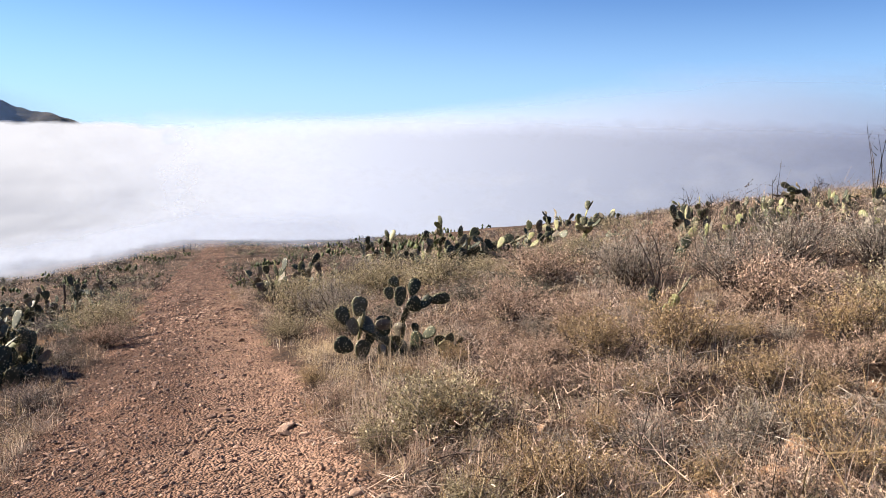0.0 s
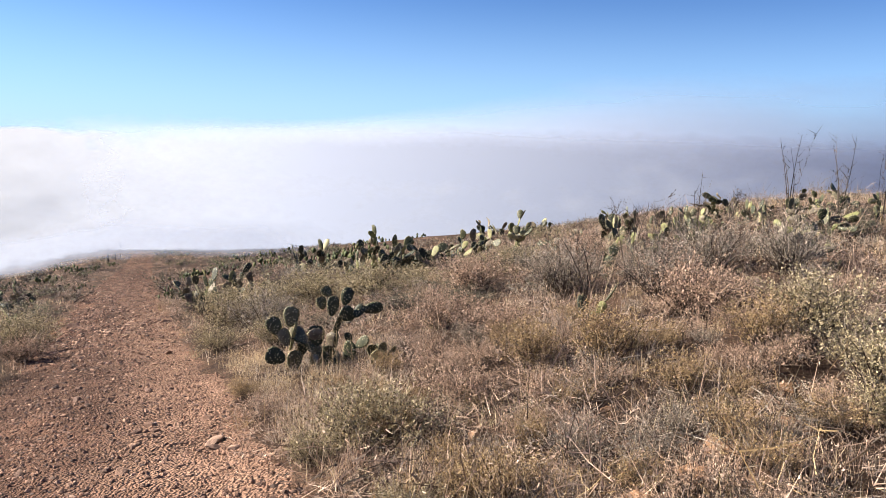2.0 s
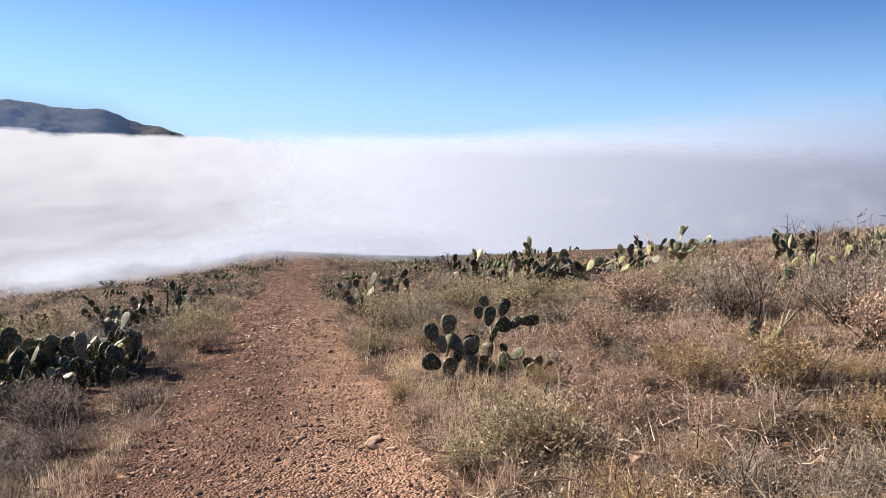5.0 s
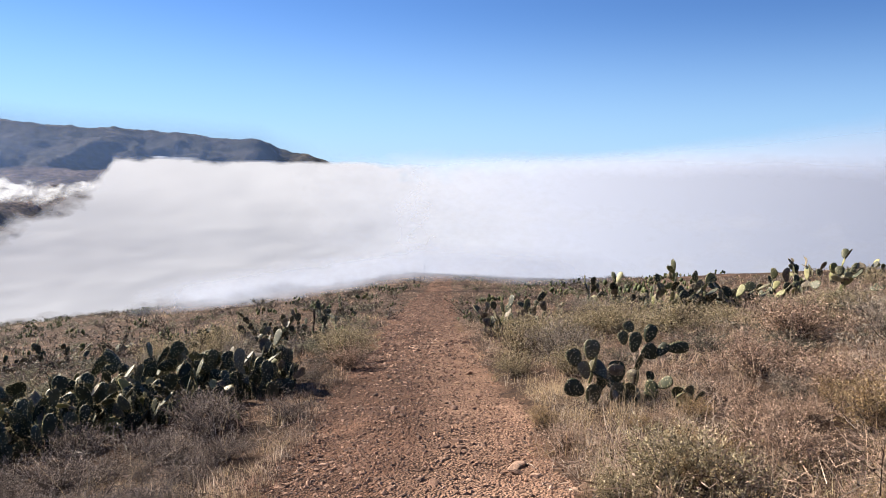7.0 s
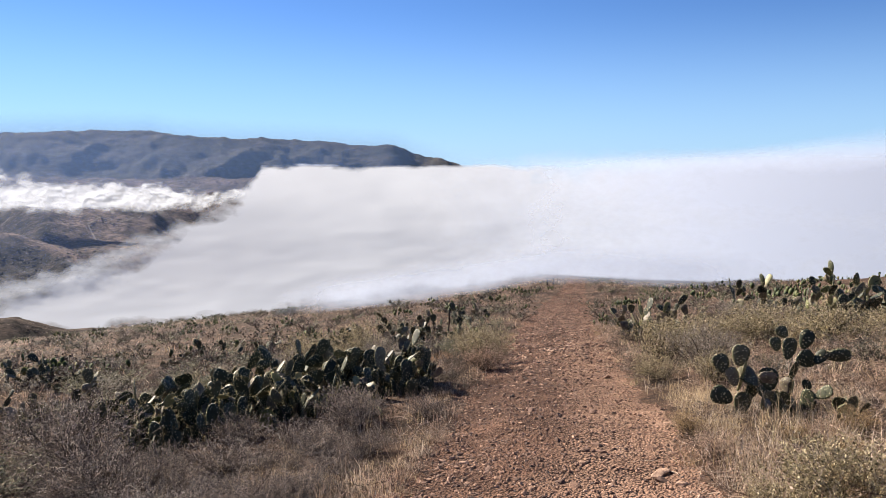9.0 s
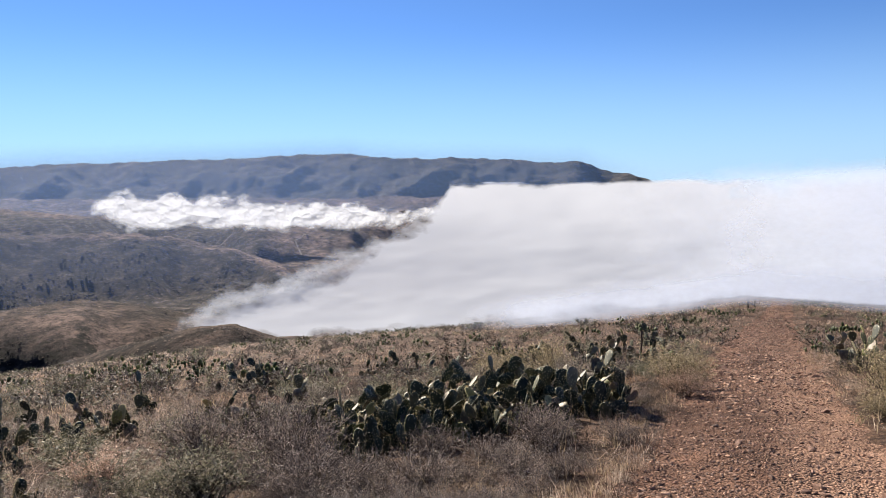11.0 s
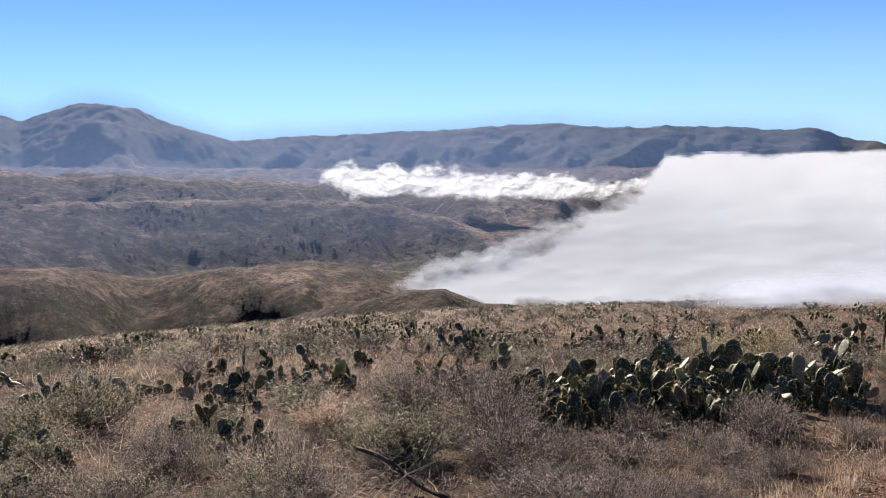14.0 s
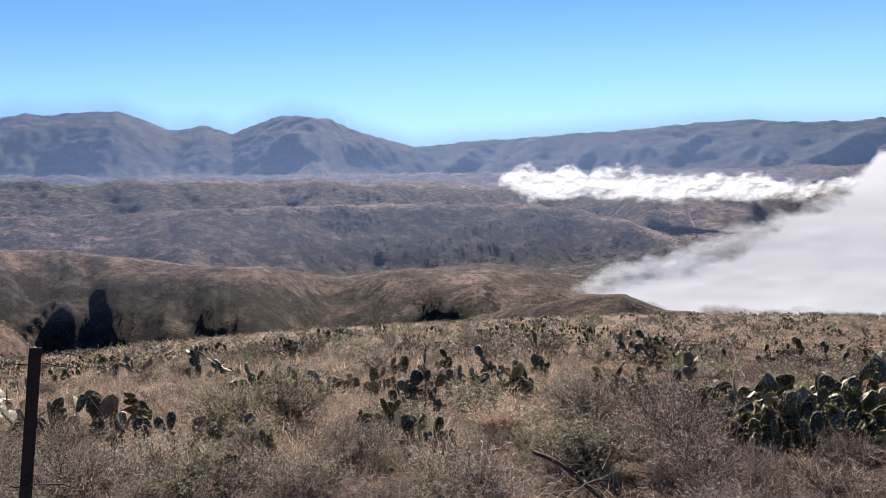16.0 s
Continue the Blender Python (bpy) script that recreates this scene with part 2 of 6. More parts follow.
FAR_BUSH = plant_mat("hill_brush", [(0.0, (0.035, 0.038, 0.03)), (0.6, (0.06, 0.06, 0.048)), (1.0, (0.10, 0.092, 0.075))], 0.0, rough=1.0, scale=0.4)

# cactus skin: green to yellow-green, with rows of pale areoles
def pad_mat(name, stops, glow):
    m = plant_mat(name, stops, glow, per_object=True, rough=0.58, scale=9.0)
    nt, bsdf = m.node_tree, m.node_tree.nodes["Principled BSDF"]
    bsdf.inputs["Specular IOR Level"].default_value = 0.3
    v = nt.nodes.new("ShaderNodeTexVoronoi")
    co = nt.nodes.new("ShaderNodeTexCoord")
    nt.links.new(co.outputs["Object"], v.inputs["Vector"])
    v.inputs["Scale"].default_value = 30
    dots = ramp(nt, v.outputs["Distance"], [(0.16, (1, 1, 1)), (0.30, (0, 0, 0))])
    old = bsdf.inputs["Base Color"].links[0].from_socket
    worn = ramp(nt, noise_of(nt, 5.0, 5), [(0.56, (0, 0, 0)), (0.72, (0.7, 0.7, 0.7))])
    col = mixed(nt, worn, old, (0.26, 0.20, 0.10))
    col = mixed(nt, dots, col, (0.40, 0.36, 0.22))
    nt.links.new(col, bsdf.inputs["Base Color"])
    bumped(nt, bsdf, v.outputs["Distance"], 0.35, 0.006)
    return m


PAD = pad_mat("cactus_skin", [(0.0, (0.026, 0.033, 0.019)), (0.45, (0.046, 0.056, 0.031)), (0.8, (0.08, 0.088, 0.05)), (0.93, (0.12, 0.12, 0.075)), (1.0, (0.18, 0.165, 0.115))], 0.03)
# a lit copy of the skin: sunlight painted into the colour of some pads
PAD_LIT = pad_mat("sunlit_cactus_skin", [(0.0, (0.12, 0.145, 0.05)), (0.5, (0.24, 0.25, 0.11)), (1.0, (0.42, 0.41, 0.24))], 0.08)
PAD_DRY = pad_mat("dead_cactus_skin", [(0.0, (0.11, 0.09, 0.065)), (0.6, (0.17, 0.145, 0.11)), (1.0, (0.25, 0.22, 0.17))], 0.05)
SPINE = plant_mat("spine", [(0.0, (0.45, 0.38, 0.22)), (1.0, (0.62, 0.55, 0.38))], 0.3)

# soil of the hill, with litter; greyer and mottled with brush far off
SOIL, nt, bsdf = node_mat("hill_soil")
big = ramp(nt, noise_of(nt, 0.9, 6, 0.65), [(0.3, (0.035, 0.024, 0.018)), (0.5, (0.095, 0.063, 0.046)), (0.68, (0.21, 0.137, 0.098))])
litter = ramp(nt, noise_of(nt, 26, 6, 0.75), [(0.35, (0.28, 0.26, 0.25)), (0.52, (0.8, 0.77, 0.74)), (0.66, (1.5, 1.4, 1.28))])
co = nt.nodes.new("ShaderNodeTexCoord")
across = nt.nodes.new("ShaderNodeVectorMath")
across.operation = "DOT_PRODUCT"
across.inputs[1].default_value = (1.0, 0.345, 0.0)
nt.links.new(co.outputs["Object"], across.inputs[0])
away = nt.nodes.new("ShaderNodeMath")
away.operation = "ADD"
away.inputs[1].default_value = 0.25
nt.links.new(across.outputs["Value"], away.inputs[0])
dist = nt.nodes.new("ShaderNodeMath")
dist.operation = "ABSOLUTE"
nt.links.new(away.outputs[0], dist.inputs[0])
ragged = nt.nodes.new("ShaderNodeMath")
ragged.operation = "MULTIPLY_ADD"
ragged.inputs[1].default_value = 1.3
nt.links.new(noise_of(nt, 1.3, 6, 0.65), ragged.inputs[0])
nt.links.new(dist.outputs[0], ragged.inputs[2])
near_track = nt.nodes.new("ShaderNodeMapRange")
near_track.inputs[1].default_value, near_track.inputs[2].default_value, near_track.inputs[3].default_value, near_track.inputs[4].default_value = 1.6, 2.05, 1.0, 0.0
nt.links.new(ragged.outputs[0], near_track.inputs[0])
spill = ramp(nt, noise_of(nt, 1.2, 6, 0.6), [(0.32, (0.12, 0.072, 0.052)), (0.5, (0.24, 0.146, 0.103)), (0.66, (0.38, 0.24, 0.172))])
reach = nt.nodes.new("ShaderNodeVectorMath")
reach.operation = "LENGTH"
nt.links.new(co.outputs["Object"], reach.inputs[0])
ends = nt.nodes.new("ShaderNodeMapRange")
ends.inputs[1].default_value, ends.inputs[2].default_value, ends.inputs[3].default_value, ends.inputs[4].default_value = 22.0, 36.0, 1.0, 0.0
nt.links.new(reach.outputs["Value"], ends.inputs[0])
big = mixed(nt, mixed(nt, 1.0, near_track.outputs[0], ends.outputs[0], "MULTIPLY"), big, spill)
nt.links.new(mixed(nt, 1.0, big, litter, "MULTIPLY"), bsdf.inputs["Base Color"])
bsdf.inputs["Roughness"].default_value = 0.95
bsdf.inputs["Specular IOR Level"].default_value = 0.1
bumped(nt, bsdf, noise_of(nt, 34, 6, 0.8), 1.0, 0.06)

# the far hills: dry grass and scrub in patches
SCRUB, nt, bsdf = node_mat("hill_scrub")
patch = ramp(nt, noise_of(nt, 0.010, 7, 0.68), [(0.36, (0.07, 0.056, 0.05)), (0.47, (0.135, 0.102, 0.09)), (0.58, (0.225, 0.168, 0.148)), (0.72, (0.33, 0.25, 0.22))])
speck = ramp(nt, noise_of(nt, 0.34, 6, 0.8), [(0.38, (0.30, 0.32, 0.31)), (0.50, (0.95, 0.95, 0.95)), (0.64, (1.6, 1.5, 1.38))])
coarse = ramp(nt, noise_of(nt, 0.075, 7, 0.72), [(0.40, (0.27, 0.29, 0.31)), (0.50, (0.65, 0.65, 0.65)), (0.60, (1.0, 0.98, 0.95))])
# thickets and the shade of turned-away slopes, both mixed into the colour
scrub_shade = nt.nodes.new("ShaderNodeAttribute")
scrub_shade.attribute_name = "brush_shade"
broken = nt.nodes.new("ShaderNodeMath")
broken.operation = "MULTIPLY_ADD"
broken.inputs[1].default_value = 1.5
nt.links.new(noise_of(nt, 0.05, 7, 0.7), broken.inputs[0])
nt.links.new(scrub_shade.outputs["Fac"], broken.inputs[2])
thicket_shade = ramp(nt, broken.outputs[0], [(0.0, (0, 0, 0)), (0.93, (0, 0, 0)), (1.0, (0.92, 0.92, 0.92))])
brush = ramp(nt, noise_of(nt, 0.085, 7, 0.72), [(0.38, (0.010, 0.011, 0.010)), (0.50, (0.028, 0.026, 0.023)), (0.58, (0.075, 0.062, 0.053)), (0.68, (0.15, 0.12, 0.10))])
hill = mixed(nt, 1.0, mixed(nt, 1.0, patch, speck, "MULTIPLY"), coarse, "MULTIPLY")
nt.links.new(mixed(nt, thicket_shade, hill, brush), bsdf.inputs["Base Color"])
bsdf.inputs["Roughness"].default_value = 1.0
bsdf.inputs["Specular IOR Level"].default_value = 0.05
bumped(nt, bsdf, noise_of(nt, 0.3, 8, 0.8), 1.0, 3.6)

# the mountains: dark brush with bare ribs of rock
CHAPARRAL, nt, bsdf = node_mat("mountain_brush")
patch = ramp(nt, noise_of(nt, 0.006, 8, 0.7), [(0.36, (0.03, 0.034, 0.032)), (0.52, (0.062, 0.06, 0.056)), (0.66, (0.125, 0.11, 0.10)), (0.78, (0.21, 0.18, 0.16))])
speck = ramp(nt, noise_of(nt, 0.05, 6, 0.8), [(0.38, (0.38, 0.40, 0.40)), (0.62, (1.08, 1.04, 1.0))])
nt.links.new(mixed(nt, 1.0, patch, speck, "MULTIPLY"), bsdf.inputs["Base Color"])
bsdf.inputs["Roughness"].default_value = 1.0
bsdf.inputs["Specular IOR Level"].default_value = 0.05
bumped(nt, bsdf, noise_of(nt, 0.02, 8, 0.75), 1.0, 14.0)

# trodden red-brown dirt, paler and sandier along the right-hand wheel track
DIRT, nt, bsdf = node_mat("red_dirt")
base = ramp(nt, noise_of(nt, 0.8, 6, 0.6), [(0.32, (0.095, 0.056, 0.041)), (0.5, (0.18, 0.106, 0.077)), (0.66, (0.30, 0.18, 0.128))])
sand = ramp(nt, noise_of(nt, 1.7, 6, 0.65), [(0.3, (0.26, 0.165, 0.12)), (0.55, (0.41, 0.265, 0.195)), (0.72, (0.55, 0.38, 0.285))])
co = nt.nodes.new("ShaderNodeTexCoord")
across = nt.nodes.new("ShaderNodeVectorMath")
across.operation = "DOT_PRODUCT"
across.inputs[1].default_value = (1.0, 0.345, 0.0)
nt.links.new(co.outputs["Object"], across.inputs[0])
wobble = nt.nodes.new("ShaderNodeMath")
wobble.operation = "MULTIPLY_ADD"
wobble.inputs[1].default_value = 1.6
nt.links.new(noise_of(nt, 0.7, 5, 0.6), wobble.inputs[0])
nt.links.new(across.outputs["Value"], wobble.inputs[2])
sandy = ramp(nt, wobble.outputs[0], [(0.45, (0, 0, 0)), (0.95, (0.85, 0.85, 0.85))])
fine = ramp(nt, noise_of(nt, 42, 6, 0.8), [(0.36, (0.34, 0.33, 0.32)), (0.5, (1.0, 1.0, 1.0)), (0.66, (1.5, 1.46, 1.42))])
grit = nt.nodes.new("ShaderNodeTexVoronoi")
nt.links.new(co.outputs["Object"], grit.inputs["Vector"])
grit.inputs["Scale"].default_value = 40
# gaps between the grit coloured dark, as shade in its pits
pit_shade = ramp(nt, grit.outputs["Distance"], [(0.12, (1.12, 1.06, 1.0)), (0.42, (0.8, 0.77, 0.74)), (0.68, (0.36, 0.34, 0.33))])
sep = nt.nodes.new("ShaderNodeSeparateXYZ")
nt.links.new(co.outputs["Object"], sep.inputs[0])
along = nt.nodes.new("ShaderNodeMapRange")
along.inputs[1].default_value, along.inputs[2].default_value, along.inputs[3].default_value, along.inputs[4].default_value = 9.0, 32.0, 1.0, 0.15
nt.links.new(sep.outputs["Y"], along.inputs[0])
sandy = mixed(nt, 1.0, sandy, along.outputs[0], "MULTIPLY")
col = mixed(nt, 1.0, mixed(nt, sandy, base, sand), fine, "MULTIPLY")
rubble = ramp(nt, noise_of(nt, 1.9, 5, 0.65), [(0.40, (0.12, 0.12, 0.12)), (0.58, (1, 1, 1))])
nt.links.new(mixed(nt, rubble, mixed(nt, 1.0, col, (0.78, 0.74, 0.71), "MULTIPLY"), mixed(nt, 1.0, col, pit_shade, "MULTIPLY")), bsdf.inputs["Base Color"])
bsdf.inputs["Roughness"].default_value = 0.95
bsdf.inputs["Specular IOR Level"].default_value = 0.1
add = nt.nodes.new("ShaderNodeMath")
add.operation = "ADD"
lump = nt.nodes.new("ShaderNodeMath")
lump.operation = "MULTIPLY_ADD"
lump.inputs[1].default_value = -1.1
nt.links.new(grit.outputs["Distance"], lump.inputs[0])
nt.links.new(noise_of(nt, 24, 5, 0.6), lump.inputs[2])
nt.links.new(lump.outputs[0], add.inputs[0])
nt.links.new(noise_of(nt, 9, 4, 0.6), add.inputs[1])
bumped(nt, bsdf, add.outputs[0], 1.0, 0.045)



def stone_mat(name, stops):
    m, nt, bsdf = node_mat(name)
    o = nt.nodes.new("ShaderNodeObjectInfo")
    g = nt.nodes.new("ShaderNodeNewGeometry")
    s = nt.nodes.new("ShaderNodeMath")
    s.operation = "ADD"
    nt.links.new(o.outputs["Random"], s.inputs[0])
    nt.links.new(g.outputs["Random Per Island"], s.inputs[1])
    fr = nt.nodes.new("ShaderNodeMath")
    fr.operation = "FRACT"
    nt.links.new(s.outputs[0], fr.inputs[0])
    col = ramp(nt, fr.outputs[0], stops)
    col = mixed(nt, 1.0, col, ramp(nt, noise_of(nt, 14, 6, 0.7), [(0.35, (0.45, 0.42, 0.40)), (0.65, (1.05, 0.99, 0.93))]), "MULTIPLY")
    nt.links.new(col, bsdf.inputs["Base Color"])
    bsdf.inputs["Roughness"].default_value = 0.85
    bumped(nt, bsdf, noise_of(nt, 40, 5, 0.7), 0.6, 0.01)
    return m


STONE = stone_mat("road_stone", [(0.0, (0.075, 0.041, 0.029)), (0.35, (0.18, 0.10, 0.069)), (0.7, (0.30, 0.175, 0.118)), (0.93, (0.44, 0.275, 0.19)), (1.0, (0.56, 0.39, 0.29))])
ROCK = stone_mat("orange_rock", [(0.0, (0.28, 0.175, 0.11)), (0.5, (0.38, 0.22, 0.12)), (1.0, (0.33, 0.255, 0.19))])

# dark weathered wood and rusted steel
OLD_WOOD, nt, bsdf = node_mat("dark_weathered_wood")
nt.links.new(ramp(nt, noise_of(nt, 9, 6, 0.7), [(0.3, (0.025, 0.02, 0.017)), (0.7, (0.10, 0.08, 0.065))]), bsdf.inputs["Base Color"])
bsdf.inputs["Roughness"].default_value, bsdf.inputs["Specular IOR Level"].default_value = 1.0, 0.05
bumped(nt, bsdf, noise_of(nt, 25, 5), 0.5, 0.01)
RUST, nt, bsdf = node_mat("dark_rusted_steel")
nt.links.new(ramp(nt, noise_of(nt, 30, 6, 0.7), [(0.35, (0.010, 0.008, 0.008)), (0.62, (0.022, 0.015, 0.012)), (0.78, (0.07, 0.036, 0.02))]), bsdf.inputs["Base Color"])
bsdf.inputs["Roughness"].default_value, bsdf.inputs["Metallic"].default_value = 0.75, 0.3


def fog_mat(name, tone, scale, eat, through_share=0.3):
    """Mist, or haze as a tint: a sheet of one tone that scatters and passes light, its thickness from the mesh's own
    density and wisps of noise.
    """
    m = bpy.data.materials.new(name)
    m.use_nodes = True
    nt = m.node_tree
    nt.nodes.remove(nt.nodes["Principled BSDF"])
    a = nt.nodes.new("ShaderNodeAttribute")
    a.attribute_name = "mist_thickness"
    co = nt.nodes.new("ShaderNodeTexCoord")
    n = noise_of(nt, scale, 9, 0.6, co.outputs["UV"])
    up = nt.nodes.new("ShaderNodeMath")
    up.operation = "MULTIPLY"
    up.inputs[1].default_value = 1 + eat
    nt.links.new(a.outputs["Fac"], up.inputs[0])
    down = nt.nodes.new("ShaderNodeMapRange")
    down.inputs[1].default_value, down.inputs[2].default_value, down.inputs[3].default_value, down.inputs[4].default_value = 0.25, 0.75, 0.0, eat
    nt.links.new(n, down.inputs[0])
    u = nt.nodes.new("ShaderNodeMath")
    u.operation, u.use_clamp = "SUBTRACT", True
    nt.links.new(up.outputs[0], u.inputs[0])
    nt.links.new(down.outputs[0], u.inputs[1])
    d, tr = nt.nodes.new("ShaderNodeBsdfDiffuse"), nt.nodes.new("ShaderNodeBsdfTranslucent")
    d.inputs[0].default_value = tr.inputs[0].default_value = (*tone, 1)
    mx = nt.nodes.new("ShaderNodeMixShader")
    mx.inputs[0].default_value = through_share
    nt.links.new(d.outputs[0], mx.inputs[1])
    nt.links.new(tr.outputs[0], mx.inputs[2])
    clear = nt.nodes.new("ShaderNodeBsdfTransparent")
    out = nt.nodes.new("ShaderNodeMixShader")
    nt.links.new(u.outputs[0], out.inputs[0])
    nt.links.new(clear.outputs[0], out.inputs[1])
    nt.links.new(mx.outputs[0], out.inputs[2])
    nt.links.new(out.outputs[0], nt.nodes["Material Output"].inputs[0])
    return m


FOG = fog_mat("fog", (0.61, 0.65, 0.715), 0.6, 0.8, 0.4)
WISP = fog_mat("fog_wisp", (0.65, 0.69, 0.745), 0.7, 0.8, 0.45)
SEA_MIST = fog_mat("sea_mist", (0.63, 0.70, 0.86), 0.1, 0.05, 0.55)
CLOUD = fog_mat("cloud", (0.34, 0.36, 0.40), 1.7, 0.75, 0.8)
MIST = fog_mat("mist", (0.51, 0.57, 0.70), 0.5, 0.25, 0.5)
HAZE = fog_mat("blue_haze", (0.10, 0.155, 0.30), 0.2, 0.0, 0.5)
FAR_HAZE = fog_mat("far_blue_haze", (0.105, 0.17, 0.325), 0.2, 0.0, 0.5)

# ---- the land ----
def mesh_of(name, verts, tris, mats, which=None, flat=False):
    """A mesh from arrays of vertices and triangles."""
    me = bpy.data.meshes.new(name)
    verts, tris = np.ascontiguousarray(verts, np.float32), np.ascontiguousarray(tris, np.int32)
    me.vertices.add(len(verts))
    me.vertices.foreach_set("co", verts.ravel())
    me.loops.add(tris.size)
    me.loops.foreach_set("vertex_index", tris.ravel())
    me.polygons.add(len(tris))
    me.polygons.foreach_set("loop_start", np.arange(0, tris.size, 3, dtype=np.int32))
    me.polygons.foreach_set("use_smooth", np.full(len(tris), not flat))
    for m in mats:
        me.materials.append(m)
    if which is not None:
        me.polygons.foreach_set("material_index", np.ascontiguousarray(which, np.int32))
    me.update(calc_edges=True)
    me.validate()
    return me


def grid_tris(nu, nv, wrap=False):
    """Triangles of a grid of nu rows by nv columns."""
    i, j = np.meshgrid(np.arange(nu - 1), np.arange(nv if wrap else nv - 1), indexing="ij")
    a, b = i * nv + j, i * nv + (j + 1) % nv
    c, d = a + nv, b + nv
    return np.concatenate([np.stack([a, b, d], -1).reshape(-1, 3), np.stack([a, d, c], -1).reshape(-1, 3)])


def part(name, mesh, parent, label="", m=None):
    ob = new(name, mesh)
    ob.parent = parent
    if m is not None:
        ob.matrix_local = m
    return tagged(ob, label)


az = np.concatenate([np.arange(-180, -46, 3.0), np.arange(-46, 116, 0.2), np.arange(116, 180, 3.0)])
rings = np.concatenate([np.geomspace(0.25, 150, 150)[:-1], np.geomspace(150, 2450, 185)[:-1], np.arange(2450, 3650, 20.0), np.geomspace(3650, 4700, 12)])
rr, aa = np.meshgrid(rings, np.radians(az), indexing="ij")
gx, gy = (-rr * np.sin(aa)).ravel(), (rr * np.cos(aa)).ravel()
gz = land(gx, gy)
gz -= 0.09 * (1 - smooth(0.5, 0.85, np.abs(gx - road_centre(gy)) / road_edge(gy, np.sign(gx - road_centre(gy))))) * (gy > -12) * (gy < 92)
verts = np.column_stack([gx, gy, gz])
verts = np.vstack([verts, [[0, 0, -EYE - 0.1]]])
tris = grid_tris(len(rings), len(az), True)
first = np.arange(len(az))
tris = np.vstack([tris[:, ::-1], np.column_stack([first, (first + 1) % len(az), np.full(len(az), len(verts) - 1)])[:, ::-1]])
reach = np.hypot(*verts[tris[:, 0], :2].T)
far_off = (reach > 125).astype(int) + (reach > 2480)
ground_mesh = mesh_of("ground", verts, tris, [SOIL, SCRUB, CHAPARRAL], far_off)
# dark scrub thickets, and shade painted in with them, on the slopes that turn from the sun
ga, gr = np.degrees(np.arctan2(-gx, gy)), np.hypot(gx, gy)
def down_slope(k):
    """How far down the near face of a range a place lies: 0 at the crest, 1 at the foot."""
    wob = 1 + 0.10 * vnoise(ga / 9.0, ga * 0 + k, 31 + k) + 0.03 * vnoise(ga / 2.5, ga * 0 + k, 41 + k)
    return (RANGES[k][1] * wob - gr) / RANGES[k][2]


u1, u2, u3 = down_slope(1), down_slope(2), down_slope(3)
scrub_shade = 0.50 * smooth(0.02, 0.13, u2) * (1 - smooth(0.95, 1.1, u2)) * (1 - 0.45 * smooth(80, 92, ga)) * smooth(46, 52, ga)
scrub_shade += 0.40 * smooth(0.05, 0.2, u3) * (1 - smooth(0.7, 0.95, u3)) * smooth(52, 60, ga)
scrub_shade += (0.22 + 0.2 * smooth(76, 86, ga) + 0.3 * smooth(92, 99, ga + 9 * u1)) * smooth(0.05, 0.3, u1) * (1 - smooth(1.0, 1.2, u1)) * smooth(62, 76, ga)
scrub_shade = np.append(scrub_shade * (1 + 0.5 * fbm(gx / 120, gy / 120, 63, 3)), 0)
ground_mesh.attributes.new("brush_shade", "FLOAT", "POINT").data.foreach_set("value", scrub_shade.astype(np.float32))
ground = tagged(new("ground", ground_mesh), "dry brown hillside falling to scrub valleys and far mountains", "ground", kind="structure")

# the dirt road: two shallow wheel tracks with a stony crown
def road_top(x, y):
    """Height of the road's surface."""
    side = np.sign(x - road_centre(y))
    u = np.abs(x - road_centre(y)) / road_edge(y, side)
    rut = -0.035 * np.exp(-((u - 0.52) / 0.2) ** 2) + 0.02 * np.exp(-(u / 0.2) ** 2)
    return land(x, y) + rut + 0.018 * fbm(x * 2.2, y * 2.2, 17, 4) + 0.014 * fbm(x * 9, y * 9, 19, 3) + 0.011 * np.maximum(fbm(x * 17, y * 17, 23, 2), -0.1) - 0.10 * smooth(0.62, 1.0, u) + 0.012


ys = np.concatenate([np.arange(-9, 2.4, 0.12), np.arange(2.4, 9, 0.035), np.arange(9, 16, 0.06), np.geomspace(16, 92, 150)])
us = np.linspace(-1, 1, 75)
vy, vu = np.meshgrid(ys, us, indexing="ij")
vx = road_centre(vy) + vu * road_edge(vy, np.sign(vu))
rz = road_top(vx.ravel(), vy.ravel())
tr = grid_tris(len(ys), len(us))
road = tagged(new("road", mesh_of("road", np.column_stack([vx.ravel(), vy.ravel(), rz.ravel()]), tr, [DIRT])), "reddish-brown stony dirt track with shallow wheel ruts", "dirt road", kind="structure")


# ---- fog ----
def bearing_map(me, a, e):
    """A UV map in degrees of bearing and height, for wisps of even size."""
    uv = np.stack([a.ravel(), e.ravel() * 1.6], 1).astype(np.float32)
    loops = np.empty(len(me.loops), np.int32)
    me.loops.foreach_get("vertex_index", loops)
    me.uv_layers.new(name="bearing").data.foreach_set("uv", uv[loops].ravel())


